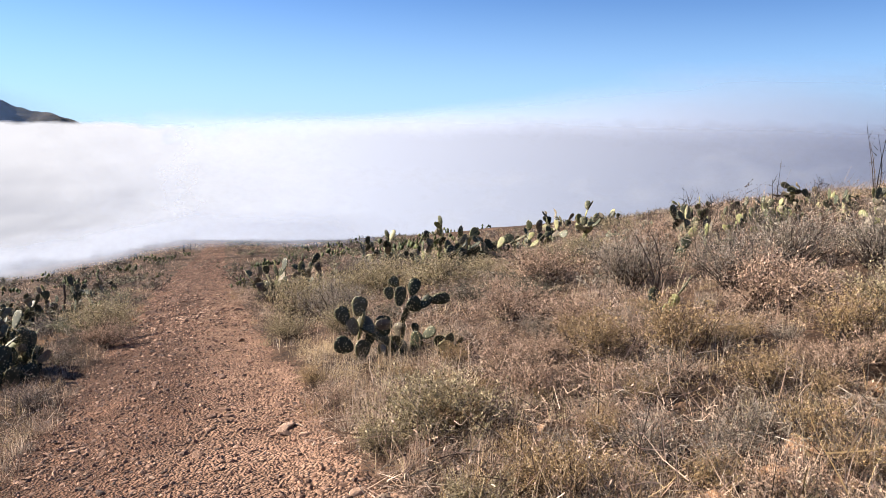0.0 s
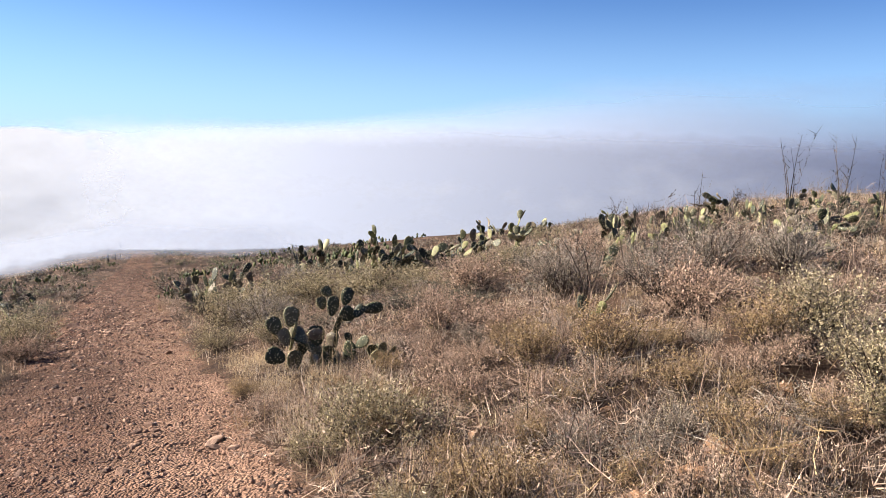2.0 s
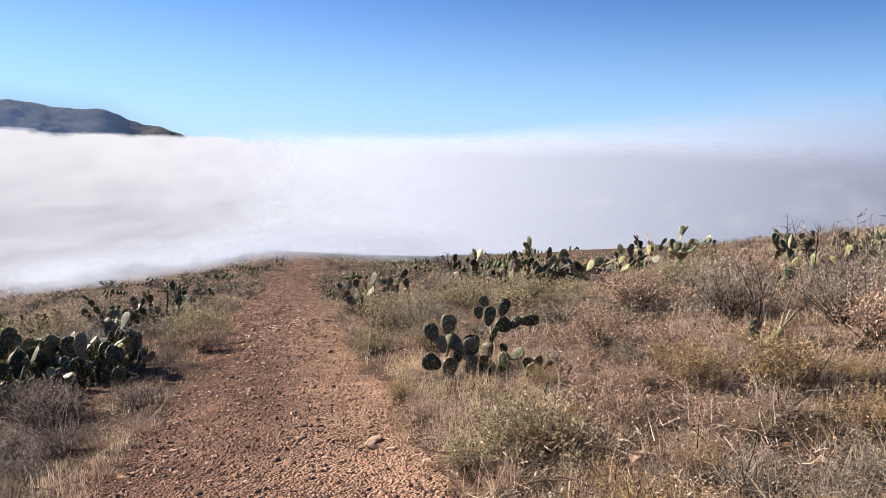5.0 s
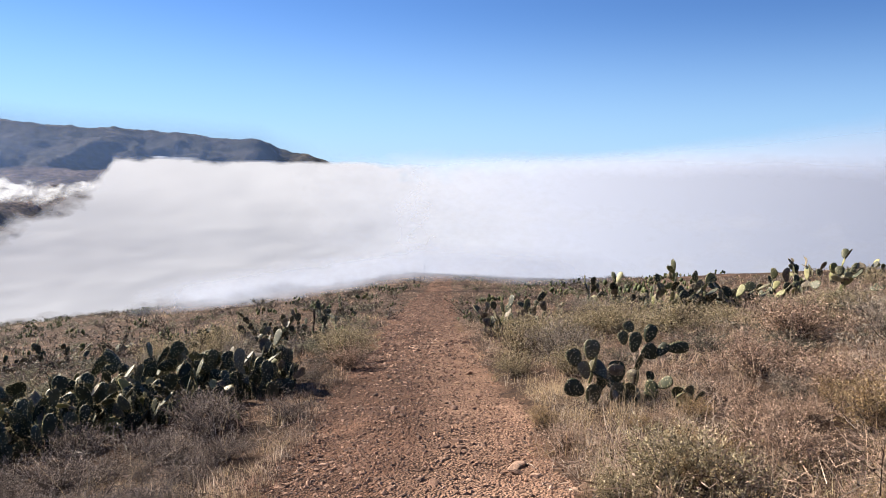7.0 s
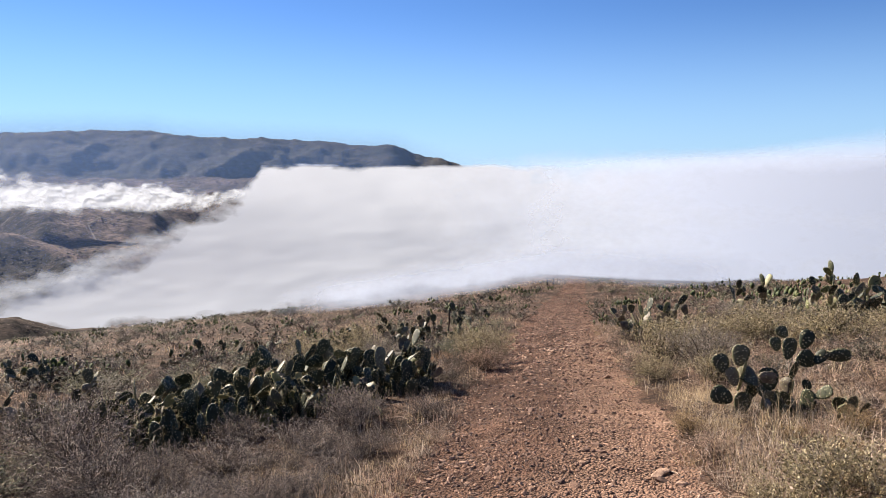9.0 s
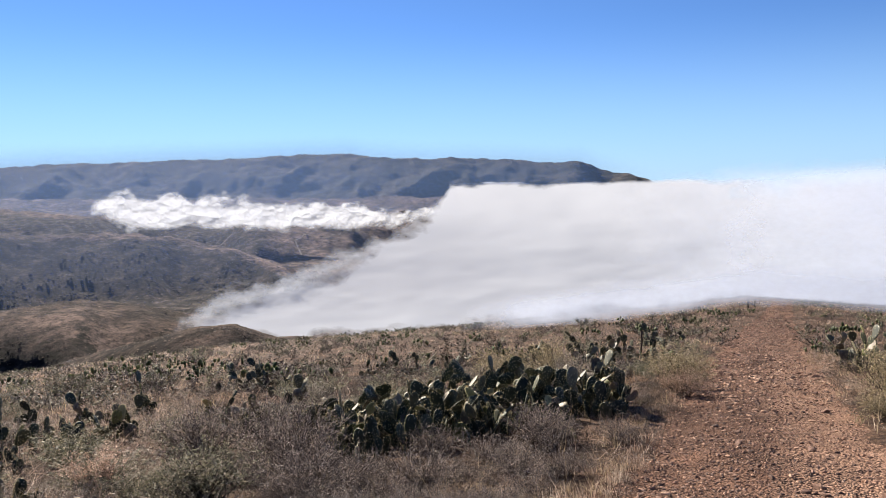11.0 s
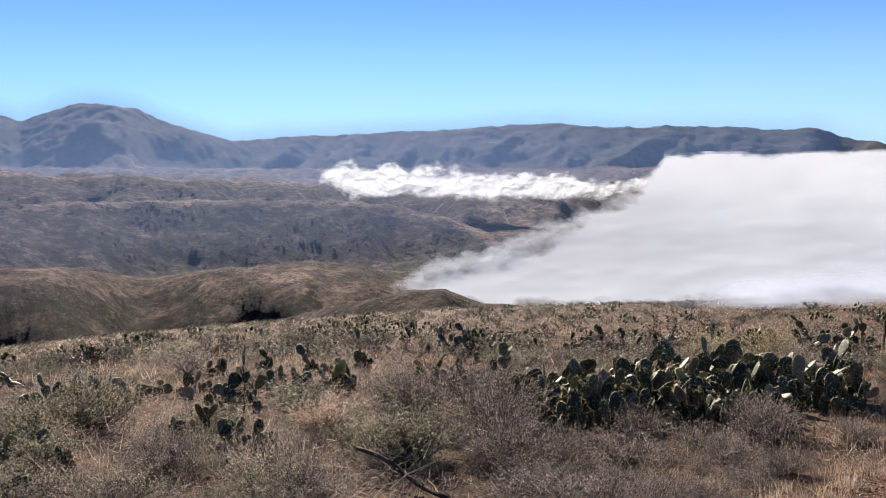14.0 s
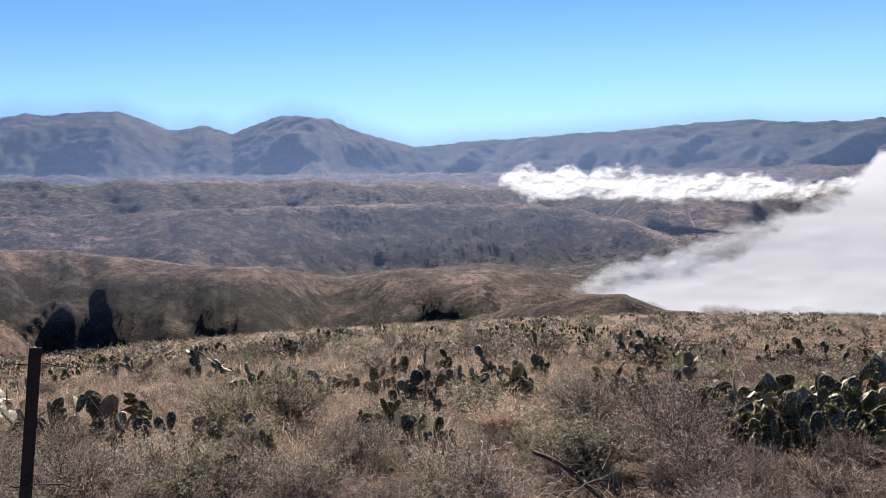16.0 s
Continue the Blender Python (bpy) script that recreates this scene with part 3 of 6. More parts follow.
def fog_sheet(name, az0, az1, els, depth, dense, mat, label, puff=0.0, seed=0, size=(4.0, 1.9)):
    """The upper side of a bank of mist between two bearings, seen from above. els: lowest and highest height of sight in degrees;
    depth: how far it lies below the eye at its near and far edge; dense(az, el): its thickness."""
    a, s = np.meshgrid(np.arange(az0, az1 + 0.01, 0.25), np.linspace(0, 1, 130), indexing="ij")
    e = els[0] + (els[1] - els[0]) * (1 - (1 - s) ** 1.6)
    z = -(depth[0] + (depth[1] - depth[0]) * (np.abs(e - els[0]) / abs(els[1] - els[0])) ** 1.5)
    r = z / np.tan(np.radians(e))
    x, y = -r * np.sin(np.radians(a)), r * np.cos(np.radians(a))
    z = z + puff * (r / 400) ** 0.8 * fbm(a / size[0], e / size[1], 81 + seed, 3)
    me = mesh_of(name, np.column_stack([x.ravel(), y.ravel(), z.ravel()]), grid_tris(*a.shape)[:, ::-1], [mat])
    bearing_map(me, a, e)
    at = me.attributes.new("mist_thickness", "FLOAT", "POINT")
    at.data.foreach_set("value", np.clip(dense(a, e), 0, 1).ravel().astype(np.float32))
    return tagged(new(name, me), label, "fog", kind="stuff")


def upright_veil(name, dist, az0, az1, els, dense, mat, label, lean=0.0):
    """A thin upright or leaning sheet at a distance, coloured as mist or haze."""
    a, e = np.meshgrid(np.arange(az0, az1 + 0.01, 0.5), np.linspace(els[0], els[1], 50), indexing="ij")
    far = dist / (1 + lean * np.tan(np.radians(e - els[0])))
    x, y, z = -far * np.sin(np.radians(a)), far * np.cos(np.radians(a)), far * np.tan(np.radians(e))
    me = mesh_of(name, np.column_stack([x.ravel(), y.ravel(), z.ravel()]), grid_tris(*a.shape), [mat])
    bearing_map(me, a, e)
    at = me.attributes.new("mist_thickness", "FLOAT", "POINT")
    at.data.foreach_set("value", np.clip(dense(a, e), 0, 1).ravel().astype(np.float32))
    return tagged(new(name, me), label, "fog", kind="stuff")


def edge_of(table, a):
    return np.interp(a, table[:, 0], table[:, 1])


def cloud_roll(name, dist, az0, az1, els, dense, mat, label):
    """A long upright roll of cloud with a puffy front, the sun shining through it."""
    a, e = np.meshgrid(np.arange(az0, az1 + 0.01, 0.06), np.linspace(els[0], els[1], 90), indexing="ij")
    puffs = np.abs(fbm(a / 1.5, e / 1.0, 87, 5)) * 2 - 0.5
    far = dist * (1 - 0.004 * puffs)
    x, y, z = -far * np.sin(np.radians(a)), far * np.cos(np.radians(a)), far * np.tan(np.radians(e))
    me = mesh_of(name, np.column_stack([x.ravel(), y.ravel(), z.ravel()]), grid_tris(*a.shape), [mat])
    bearing_map(me, a, e)
    at = me.attributes.new("mist_thickness", "FLOAT", "POINT")
    at.data.foreach_set("value", np.clip(dense(a, e), 0, 1).ravel().astype(np.float32))
    return tagged(new(name, me), label, "fog", kind="stuff")


TOP = np.array([(-60, -0.2), (-20, -0.25), (10, -0.25), (24, -0.22), (27, -0.28), (35, -0.36), (39.5, -0.42), (42, -0.6), (42.8, -1.4), (44, -2.6), (46.8, -3.8), (48.6, -4.7), (51.2, -6.1), (54, -7.1), (58, -7.9), (60.7, -8.9), (63, -9.9), (67, -11.5), (70, -13)])
FOOT = np.array([(-60, -9.5), (-10, -9.5), (5, -9.6), (19, -9.6), (29.7, -10.4), (38, -11.6), (46.7, -12.5), (55.7, -12.4), (60, -11.8), (67, -11.6)])
ROLL_TOP = np.array([(34, -0.6), (42, -1.6), (45, -2.2), (46.5, -2.1), (48, -1.8), (51, -1.4), (53.5, -1.15), (55.5, -1.05), (60, -0.8), (64, -0.6), (67, -0.35), (68.3, -0.7), (69.3, -1.3)])
ROLL_FOOT = np.array([(34, -4.2), (44, -3.3), (47, -3.5), (50, -3.85), (53, -3.75), (58, -3.5), (62, -3.4), (66, -3.3), (67.3, -2.7), (68.6, -1.9), (69.4, -1.4)])


def torn_edge(a, e):
    """Wisps only along the edge of the bank."""
    t = edge_of(TOP, a)
    return bank(1.6, 3.2, 0.55, 3.0, 93)(a, e) * smooth(t - 2.0, t - 0.4, e) * smooth(47, 53, a)


def bank(shift, ragged, thick, feather, seed):
    def dense(a, e):
        fine = smooth(0.2, 3.0, -e)
        w = ragged * fbm(a / 2.6, e / 1.3, seed, 5) * np.maximum(0.12 + 0.88 * fine, 0.45 * smooth(33, 39, a))
        t, b = edge_of(TOP, a) + shift * fine + w, edge_of(FOOT, a) + 0.5 * w
        left = 1 - smooth(60, 67, a + 1.5 * w)
        f = feather * (0.15 + 0.85 * fine) * (1 + 0.25 * smooth(40, 46, a)) + 3.6 * smooth(27, -2, a)
        return thick * (1 - smooth(t - f, t + 0.25 * f, e)) * smooth(b - 0.7, b + 1.5, e) * left
    return dense


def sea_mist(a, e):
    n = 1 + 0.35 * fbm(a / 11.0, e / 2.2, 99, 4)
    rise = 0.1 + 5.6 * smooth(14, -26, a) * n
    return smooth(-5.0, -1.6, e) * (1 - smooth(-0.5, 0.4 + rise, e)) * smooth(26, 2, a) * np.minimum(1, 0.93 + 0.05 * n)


# density of an added veil that dims the fog away from the sun
def fog_dimmer(a, e):
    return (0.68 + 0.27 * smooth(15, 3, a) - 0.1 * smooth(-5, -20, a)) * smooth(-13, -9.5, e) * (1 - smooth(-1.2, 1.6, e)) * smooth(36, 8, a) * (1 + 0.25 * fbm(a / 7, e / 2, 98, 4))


def roll(a, e):
    w = 1.0 * fbm(a / 1.5, e / 0.9, 95, 5)
    t, b = edge_of(ROLL_TOP, a) + w, edge_of(ROLL_FOOT, a) + 0.6 * w
    return (0.45 + 0.55 * (1 - smooth(t - 1.0, t - 0.1, e))) * (1 - smooth(t - 0.5, t + 0.3, e)) * smooth(b - 0.5, b + 1.1, e) * (1 - smooth(67.2, 69.9, a + w))


def brow_mist(a, e):
    lo = -np.degrees(np.arctan(np.interp(a, BROW[:, 0], BROW[:, 3])))
    return 0.62 * smooth(lo - 0.85, lo + 0.35, e + 0.25 * fbm(a / 3, e, 97)) * (1 - smooth(lo + 1.0, lo + 3.0, e)) * smooth(0, 12, a) * (1 - smooth(34, 44, a))


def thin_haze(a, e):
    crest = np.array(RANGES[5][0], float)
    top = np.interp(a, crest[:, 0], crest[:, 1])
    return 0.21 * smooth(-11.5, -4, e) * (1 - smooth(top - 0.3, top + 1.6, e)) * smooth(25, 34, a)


fog_sheet("fog_bank", -62, 69, (-12.4, -0.22), (62, 13), bank(0.75, 1.6, 1.0, 2.8, 91), FOG, "thick white bank of fog filling the valley to the horizon", 1.4, 1, (6.5, 1.9))
cloud_roll("fog_roll", 1240, 36, 70.5, (-4.8, 0.4), roll, CLOUD, "long white roll of cloud over the far valley")
fog_sheet("fog_wisps", 36, 68.5, (-12.4, -0.22), (60.6, 12.6), torn_edge, WISP, "thin torn wisps along the edge of the fog", 0.3, 5, (2.5, 1.3))
upright_veil("fog_veil", 150, -62, 37, (-13, 2), fog_dimmer, MIST, "grey veil added before the fog to dim its right-hand side", 1.0)
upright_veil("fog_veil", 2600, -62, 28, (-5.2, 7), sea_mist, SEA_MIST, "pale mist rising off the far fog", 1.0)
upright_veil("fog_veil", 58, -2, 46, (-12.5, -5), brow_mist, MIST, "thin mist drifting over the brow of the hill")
# haze of distance put on three blue-tinted sheets, cut off along the mountain crest
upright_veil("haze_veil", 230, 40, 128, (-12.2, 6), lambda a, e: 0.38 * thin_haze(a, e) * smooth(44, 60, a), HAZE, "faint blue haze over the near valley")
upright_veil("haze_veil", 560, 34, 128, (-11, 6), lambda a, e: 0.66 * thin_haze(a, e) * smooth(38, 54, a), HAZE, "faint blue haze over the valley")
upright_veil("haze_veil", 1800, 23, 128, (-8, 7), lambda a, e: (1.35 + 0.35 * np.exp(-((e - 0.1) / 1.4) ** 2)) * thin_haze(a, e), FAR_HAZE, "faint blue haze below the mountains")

# a pale track winding through the valley
PALE_DIRT, nt, bsdf = node_mat("pale_dirt")
nt.links.new(ramp(nt, noise_of(nt, 0.3, 4), [(0.3, (0.13, 0.105, 0.085)), (0.7, (0.20, 0.165, 0.135))]), bsdf.inputs["Base Color"])
bsdf.inputs["Roughness"].default_value = 1.0


def far_track(points, width):
    """A ribbon of bare earth over the valley, through (bearing, distance)."""
    pts = np.array(points, float)
    k = np.linspace(0, len(pts) - 1, 60)
    a, r = np.radians(np.interp(k, np.arange(len(pts)), pts[:, 0])), np.interp(k, np.arange(len(pts)), pts[:, 1])
    c = np.stack([-r * np.sin(a), r * np.cos(a)], 1)
    d = np.gradient(c, axis=0)
    d /= np.linalg.norm(d, axis=1, keepdims=True)
    side = np.stack([-d[:, 1], d[:, 0]], 1) * width / 2
    v = np.stack([c - side, c, c + side], 1).reshape(-1, 2)
    z = land(v[:, 0], v[:, 1]) + 1.0
    return tagged(new("road", mesh_of("far_road", np.column_stack([v, z]), grid_tris(60, 3), [PALE_DIRT])), "pale dirt track winding through the far valley", "dirt road", kind="structure")


far_track([(50.6, 1360), (51.6, 1300), (53.0, 1310), (54.2, 1250), (53.7, 1170), (52.4, 1130)], 2.4)
far_track([(56, 1290), (58, 1330), (60, 1310), (62.5, 1340)], 2)

# ---- plants ----
rng = np.random.default_rng(7)


def ribbons(paths, widths, rng_):
    """Tapered ribbons along paths (n, k, 3), each turned at random about its length. Vertices and triangles."""
    n, k, _ = paths.shape
    along = paths[:, -1] - paths[:, 0]
    side = np.cross(along, rng_.normal(size=(n, 3)))
    side /= np.linalg.norm(side, axis=1, keepdims=True) + 1e-9
    taper = np.linspace(1, 0.25, k)[None, :, None] * widths[:, None, None] * 0.5
    v = np.stack([paths - side[:, None] * taper, paths + side[:, None] * taper], 2).reshape(n, k * 2, 3)
    base = np.arange(n)[:, None] * k * 2
    seg = np.concatenate([np.array([[2 * j, 2 * j + 1, 2 * j + 3], [2 * j, 2 * j + 3, 2 * j + 2]]) for j in range(k - 1)])
    return v.reshape(-1, 3), (base[:, :, None] + seg[None]).reshape(-1, 3)


def leaflets(at, size, rng_, long=2.2):
    """Small folded leaves at points: one diamond of two triangles each."""
    n = len(at)
    a = rng_.normal(size=(n, 3)) + [0, 0, 0.6]
    a /= np.linalg.norm(a, axis=1, keepdims=True)
    b = np.cross(a, rng_.normal(size=(n, 3)))
    b /= np.linalg.norm(b, axis=1, keepdims=True) + 1e-9
    s = (size * rng_.uniform(0.6, 1.4, n))[:, None]
    v = np.stack([at, at + a * s * long * 0.5 + b * s * 0.5, at + a * s * long, at + a * s * long * 0.5 - b * s * 0.5], 1).reshape(-1, 3)
    base = np.arange(n)[:, None, None] * 4
    return v, (base + np.array([[0, 1, 2], [0, 2, 3]])[None]).reshape(-1, 3)


def joined(pieces):
    """Several (vertices, triangles, material) as one."""
    vs, ts, ms, n = [], [], [], 0
    for v, t, m in pieces:
        vs.append(v), ts.append(t + n), ms.append(np.full(len(t), m) if np.isscalar(m) else m)
        n += len(v)
    return np.concatenate(vs), np.concatenate(ts), np.concatenate(ms)


def shrub_shape(seed, width, height, stems, twigs, leaves, leaf, thick=0.006, droop=0.25, upright=0.5):
    """A domed bush: stems from one root, twigs off them and leaves along the twigs. Two meshes' arrays: wood and foliage."""
    g = np.random.default_rng(seed)
    th, lean = g.uniform(0, 2 * np.pi, stems), np.sqrt(g.uniform(0, 1, stems)) * (1.25 - upright)
    d = np.stack([np.sin(lean) * np.cos(th) * width * 0.75, np.sin(lean) * np.sin(th) * width * 0.75, np.cos(lean) * height], 1)
    d *= g.uniform(0.65, 1.08, (stems, 1))
    root = g.normal(size=(stems, 3)) * [0.05 * width, 0.05 * width, 0]
    bend = g.normal(size=(stems, 3)) * 0.08 * height
    ks = np.linspace(0, 1, 4)
    stem = root[:, None] + d[:, None] * ks[None, :, None] + bend[:, None] * (ks * (1 - ks))[None, :, None] * 4
    stem[:, :, 2] -= droop * height * (ks ** 2)[None] * (lean / 1.2)[:, None] ** 2
    wood = [(*ribbons(stem, np.full(stems, thick * 1.6) * g.uniform(0.7, 1.5, stems), g), 0)]
    n = stems * twigs
    which = np.repeat(np.arange(stems), twigs)
    t0 = g.uniform(0.3, 1.0, n)
    p = np.stack([np.stack([np.interp(t, ks, stem[w, :, c]) for c in range(3)]) for t, w in zip(t0, which)])
    dirs = d[which] / np.linalg.norm(d[which], axis=1, keepdims=True) + g.normal(size=(n, 3)) * 0.65 + [0, 0, 0.25]
    dirs /= np.linalg.norm(dirs, axis=1, keepdims=True)
    ln = height * g.uniform(0.14, 0.36, n)
    tw = p[:, None] + dirs[:, None] * (ln[:, None] * np.linspace(0, 1, 3)[None])[:, :, None]
    tw[:, 2, 2] += g.normal(size=n) * 0.03 * height
    tw[:, :, 2] = np.maximum(tw[:, :, 2], 0.0)
    # stems and twigs on their lower half take the dark slot, painting inner shade
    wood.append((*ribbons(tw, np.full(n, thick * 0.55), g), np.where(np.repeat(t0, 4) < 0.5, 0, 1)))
    m = n * leaves
    w2, t2 = np.repeat(np.arange(n), leaves), g.uniform(0.15, 1.05, m)
    at = tw[w2, 0] + (tw[w2, 2] - tw[w2, 0]) * t2[:, None] + g.normal(size=(m, 3)) * leaf * 0.4
    return joined(wood), leaflets(at, leaf, g)


def tuft_shape(seed, blades, height, spread, width, flop=0.4):
    """A tuft of dry grass: bent tapering blades from one root."""
    g = np.random.default_rng(seed)
    th, lean = g.uniform(0, 2 * np.pi, blades), np.abs(g.normal(0, flop, blades))
    ln = height * g.uniform(0.45, 1.1, blades)
    ks = np.linspace(0, 1, 3)
    out = np.sin(lean)[:, None] * ks[None] ** 1.4 * ln[:, None]
    up = (np.cos(lean)[:, None] * ks[None] - 0.25 * (lean[:, None] > 0.5) * ks[None] ** 2) * ln[:, None]
    root = g.normal(size=(blades, 2)) * spread
    path = np.stack([root[:, :1] + np.cos(th)[:, None] * out, root[:, 1:] + np.sin(th)[:, None] * out, np.maximum(up, 0.0)], 2)
    v, t = ribbons(path, np.full(blades, width) * g.uniform(0.6, 1.4, blades), g)
    return v, t


def scattered(name, shapes, xs, ys, scales, mats, kinds, label, category, sink=0.02, squash=None, on=land, flat=False):
    """Many copies of small shapes set on the ground as one mesh of kind stuff. kinds: material of each copy."""
    zs = on(xs, ys)
    pieces, pick = [], rng.integers(0, len(shapes), len(xs))
    turn = rng.uniform(0, 2 * np.pi, len(xs))
    for k, (v, t) in enumerate(shapes):
        sel = np.where(pick == k)[0]
        if not len(sel):
            continue
        c, s = np.cos(turn[sel])[:, None], np.sin(turn[sel])[:, None]
        sc = scales[sel][:, None]
        x, y, z = v[None, :, 0] * sc, v[None, :, 1] * sc, v[None, :, 2] * sc * (1 if squash is None else squash[sel][:, None])
        w = np.stack([x * c - y * s + xs[sel][:, None], x * s + y * c + ys[sel][:, None], z + zs[sel][:, None] - sink], 2)
        tt = t[None] + (np.arange(len(sel)) * len(v))[:, None, None]
        pieces.append((w.reshape(-1, 3), tt.reshape(-1, 3), np.repeat(kinds[sel], len(t))))
    v, t, m = joined(pieces)
    return tagged(new(name, mesh_of(name, v, t, mats, m, flat)), label, category, kind="stuff")


def strewn(n, r0, r1, a0, a1, clear=1.05, power=1.0):
    """Random places on the hill between two distances and bearings, off the road."""
    r = (r0 ** power + (r1 ** power - r0 ** power) * rng.uniform(0, 1, n)) ** (1 / power)
    a = np.radians(rng.uniform(a0, a1, n))
    x, y = -r * np.sin(a), r * np.cos(a)
    keep = road_dist(x, y) > clear - 0.06 + 0.26 * vnoise(x * 0.9, y * 0.9, 5)
    return x[keep], y[keep]


def place(x, y, sink=0.0, turn=0.0, scale=1.0):
    return Matrix.Translation((x, y, ground_at(x, y) - sink)) @ Matrix.Rotation(turn, 4, "Z") @ Matrix.Scale(scale, 4)


# ---- prickly pears ----
def pad_shape(seed, w, h, thick):
    """One cactus pad: an egg-shaped disc, thicker at its foot, slightly cupped, with short spines on rim and faces. Foot at the origin, growing up z."""
    g = np.random.default_rng(seed)
    nu, nv = 8, 10
    u, v = np.linspace(0.0, np.pi, nu), np.linspace(0, 2 * np.pi, nv, endpoint=False)
    U, V = np.meshgrid(u, v, indexing="ij")
    t = (1 - np.cos(U)) / 2
    half = np.sin(U) ** 0.85 * (0.62 + 0.5 * t) * w * 0.5
    x = np.cos(V) * half * (1 + 0.05 * np.sin(3 * V + seed))
    y = np.sin(V) * thick * 0.5 * np.sin(U) ** 0.6 * (1.25 - 0.45 * t) + 0.10 * w * (x / w) ** 2 * 2 - 0.03 * h * np.sin(np.pi * t)
    z = t * h
    body = np.stack([x, y, z], -1).reshape(-1, 3)
    tris = grid_tris(nu, nv, True)
    ns = 14
    pick = g.integers(nv, (nu - 1) * nv, ns)
    rim = np.concatenate([np.arange(1, nu) * nv, np.arange(1, nu) * nv + nv // 2, [(nu - 1) * nv] * 2])
    pick = np.concatenate([pick, np.clip(np.repeat(rim, 3), 0, nu * nv - 1)])
    at = body[pick] + g.normal(size=(len(pick), 3)) * [0.004, 0.002, 0.004]
    out = (at - [0, 0, h * 0.55]) * [1, 3.0, 1] + g.normal(size=(len(pick), 3)) * 0.05
    out /= np.linalg.norm(out, axis=1, keepdims=True)
    ln = g.uniform(0.012, 0.032, len(pick))
    sv, st = ribbons(at[:, None] + out[:, None] * (ln[:, None] * np.array([0, 1.0])[None])[:, :, None], np.full(len(pick), 0.0032), g)
    return joined([(body, tris, 0), (sv, st, 1)])


PAD_MESHES, DRY_MESHES, LIT_MESHES = [], [], []
for k, (w, h, th) in enumerate([(0.20, 0.25, 0.024), (0.17, 0.26, 0.022), (0.22, 0.24, 0.026), (0.15, 0.21, 0.022), (0.19, 0.29, 0.026), (0.13, 0.16, 0.02)]):
    v, t, m = pad_shape(100 + k, w, h, th)
    PAD_MESHES.append((mesh_of("pad", v, t, [PAD, SPINE], m), w, h))
    LIT_MESHES.append((mesh_of("pad", v, t, [PAD_LIT, SPINE], m), w, h))
    if k < 3:
        DRY_MESHES.append((mesh_of("dry_pad", v * [1, 0.7, 1] + np.stack([0.02 * np.sin(v[:, 2] * 30), 0.03 * np.sin(v[:, 2] * 17 + k), v[:, 2] * 0], 1), t, [PAD_DRY, SPINE], m), w, h))


def cactus(x, y, pads, spread, tall, label, seed, dead=0.08, grow=1.0, group="prickly pears on the hillside", rooted=0.42, lit_share=0.06):
    """A prickly pear: pads rooted in the ground and pads growing from the rims of others, up to a height."""
    g = random.Random(seed)
    root = tagged(new("prickly_pear"), label, "cactus", group)
    root.matrix_world = Matrix.Translation((x, y, ground_at(x, y)))
    made = []
    tries, pads = 0, int(pads * (3.6 if label == CLUMP and x < -5 else 2.7 if label == CLUMP else 1.9))
    while len(made) < pads and tries < pads * 14:
        tries += 1
        mesh, w, h = g.choice(DRY_MESHES if g.random() < dead else LIT_MESHES if g.random() < lit_share else PAD_MESHES)
        s = grow * g.uniform(0.78, 1.12)
        if not made or g.random() < rooted:
            a, d = g.uniform(0, 2 * math.pi), spread * math.sqrt(g.random())
            px, py = d * math.cos(a), d * math.sin(a)
            m = Matrix.Translation((px, py, ground_at(x + px, y + py) - ground_at(x, y) - 0.04))
            m = m @ Matrix.Rotation(g.uniform(0, 2 * math.pi), 4, "Z") @ Matrix.Rotation(g.gauss(0, 0.20), 4, "X") @ Matrix.Rotation(g.gauss(0, 0.24), 4, "Y")
        else:
            pm, pw, ph, depth = g.choice(made[-10:] if g.random() < 0.5 else made)
            tip = (pm @ Vector((0, 0, ph)))
            if tip.z > tall - 0.12 or depth > 4:
                continue
            a = g.gauss(0, 0.62)
            m = pm @ Matrix.Translation((math.sin(a) * pw * 0.44, 0, ph * (0.55 + 0.42 * math.cos(a)))) @ Matrix.Rotation(a * 0.85, 4, "Y")
            m = m @ Matrix.Rotation(g.gauss(0, 0.22), 4, "X") @ Matrix.Rotation(g.gauss(0, 0.75), 4, "Z")
            low = m @ Vector((0, 0, h * s * 0.8))
            if low.z < 0.02 - 0.25 * math.hypot(low.x, low.y):
                continue
            s *= 0.96 if pm.to_scale().x > 0.5 else 1.0
        depth = 0 if not made or m.translation.z < 0.1 else 1
        loc, rot, _ = m.decompose()
        mm = Matrix.LocRotScale(loc, rot, (s, s, s))
        made.append((Matrix.LocRotScale(loc, rot, None), w * s, h * s, depth + 1))
        part("pad", mesh, root, "", mm)
    return root


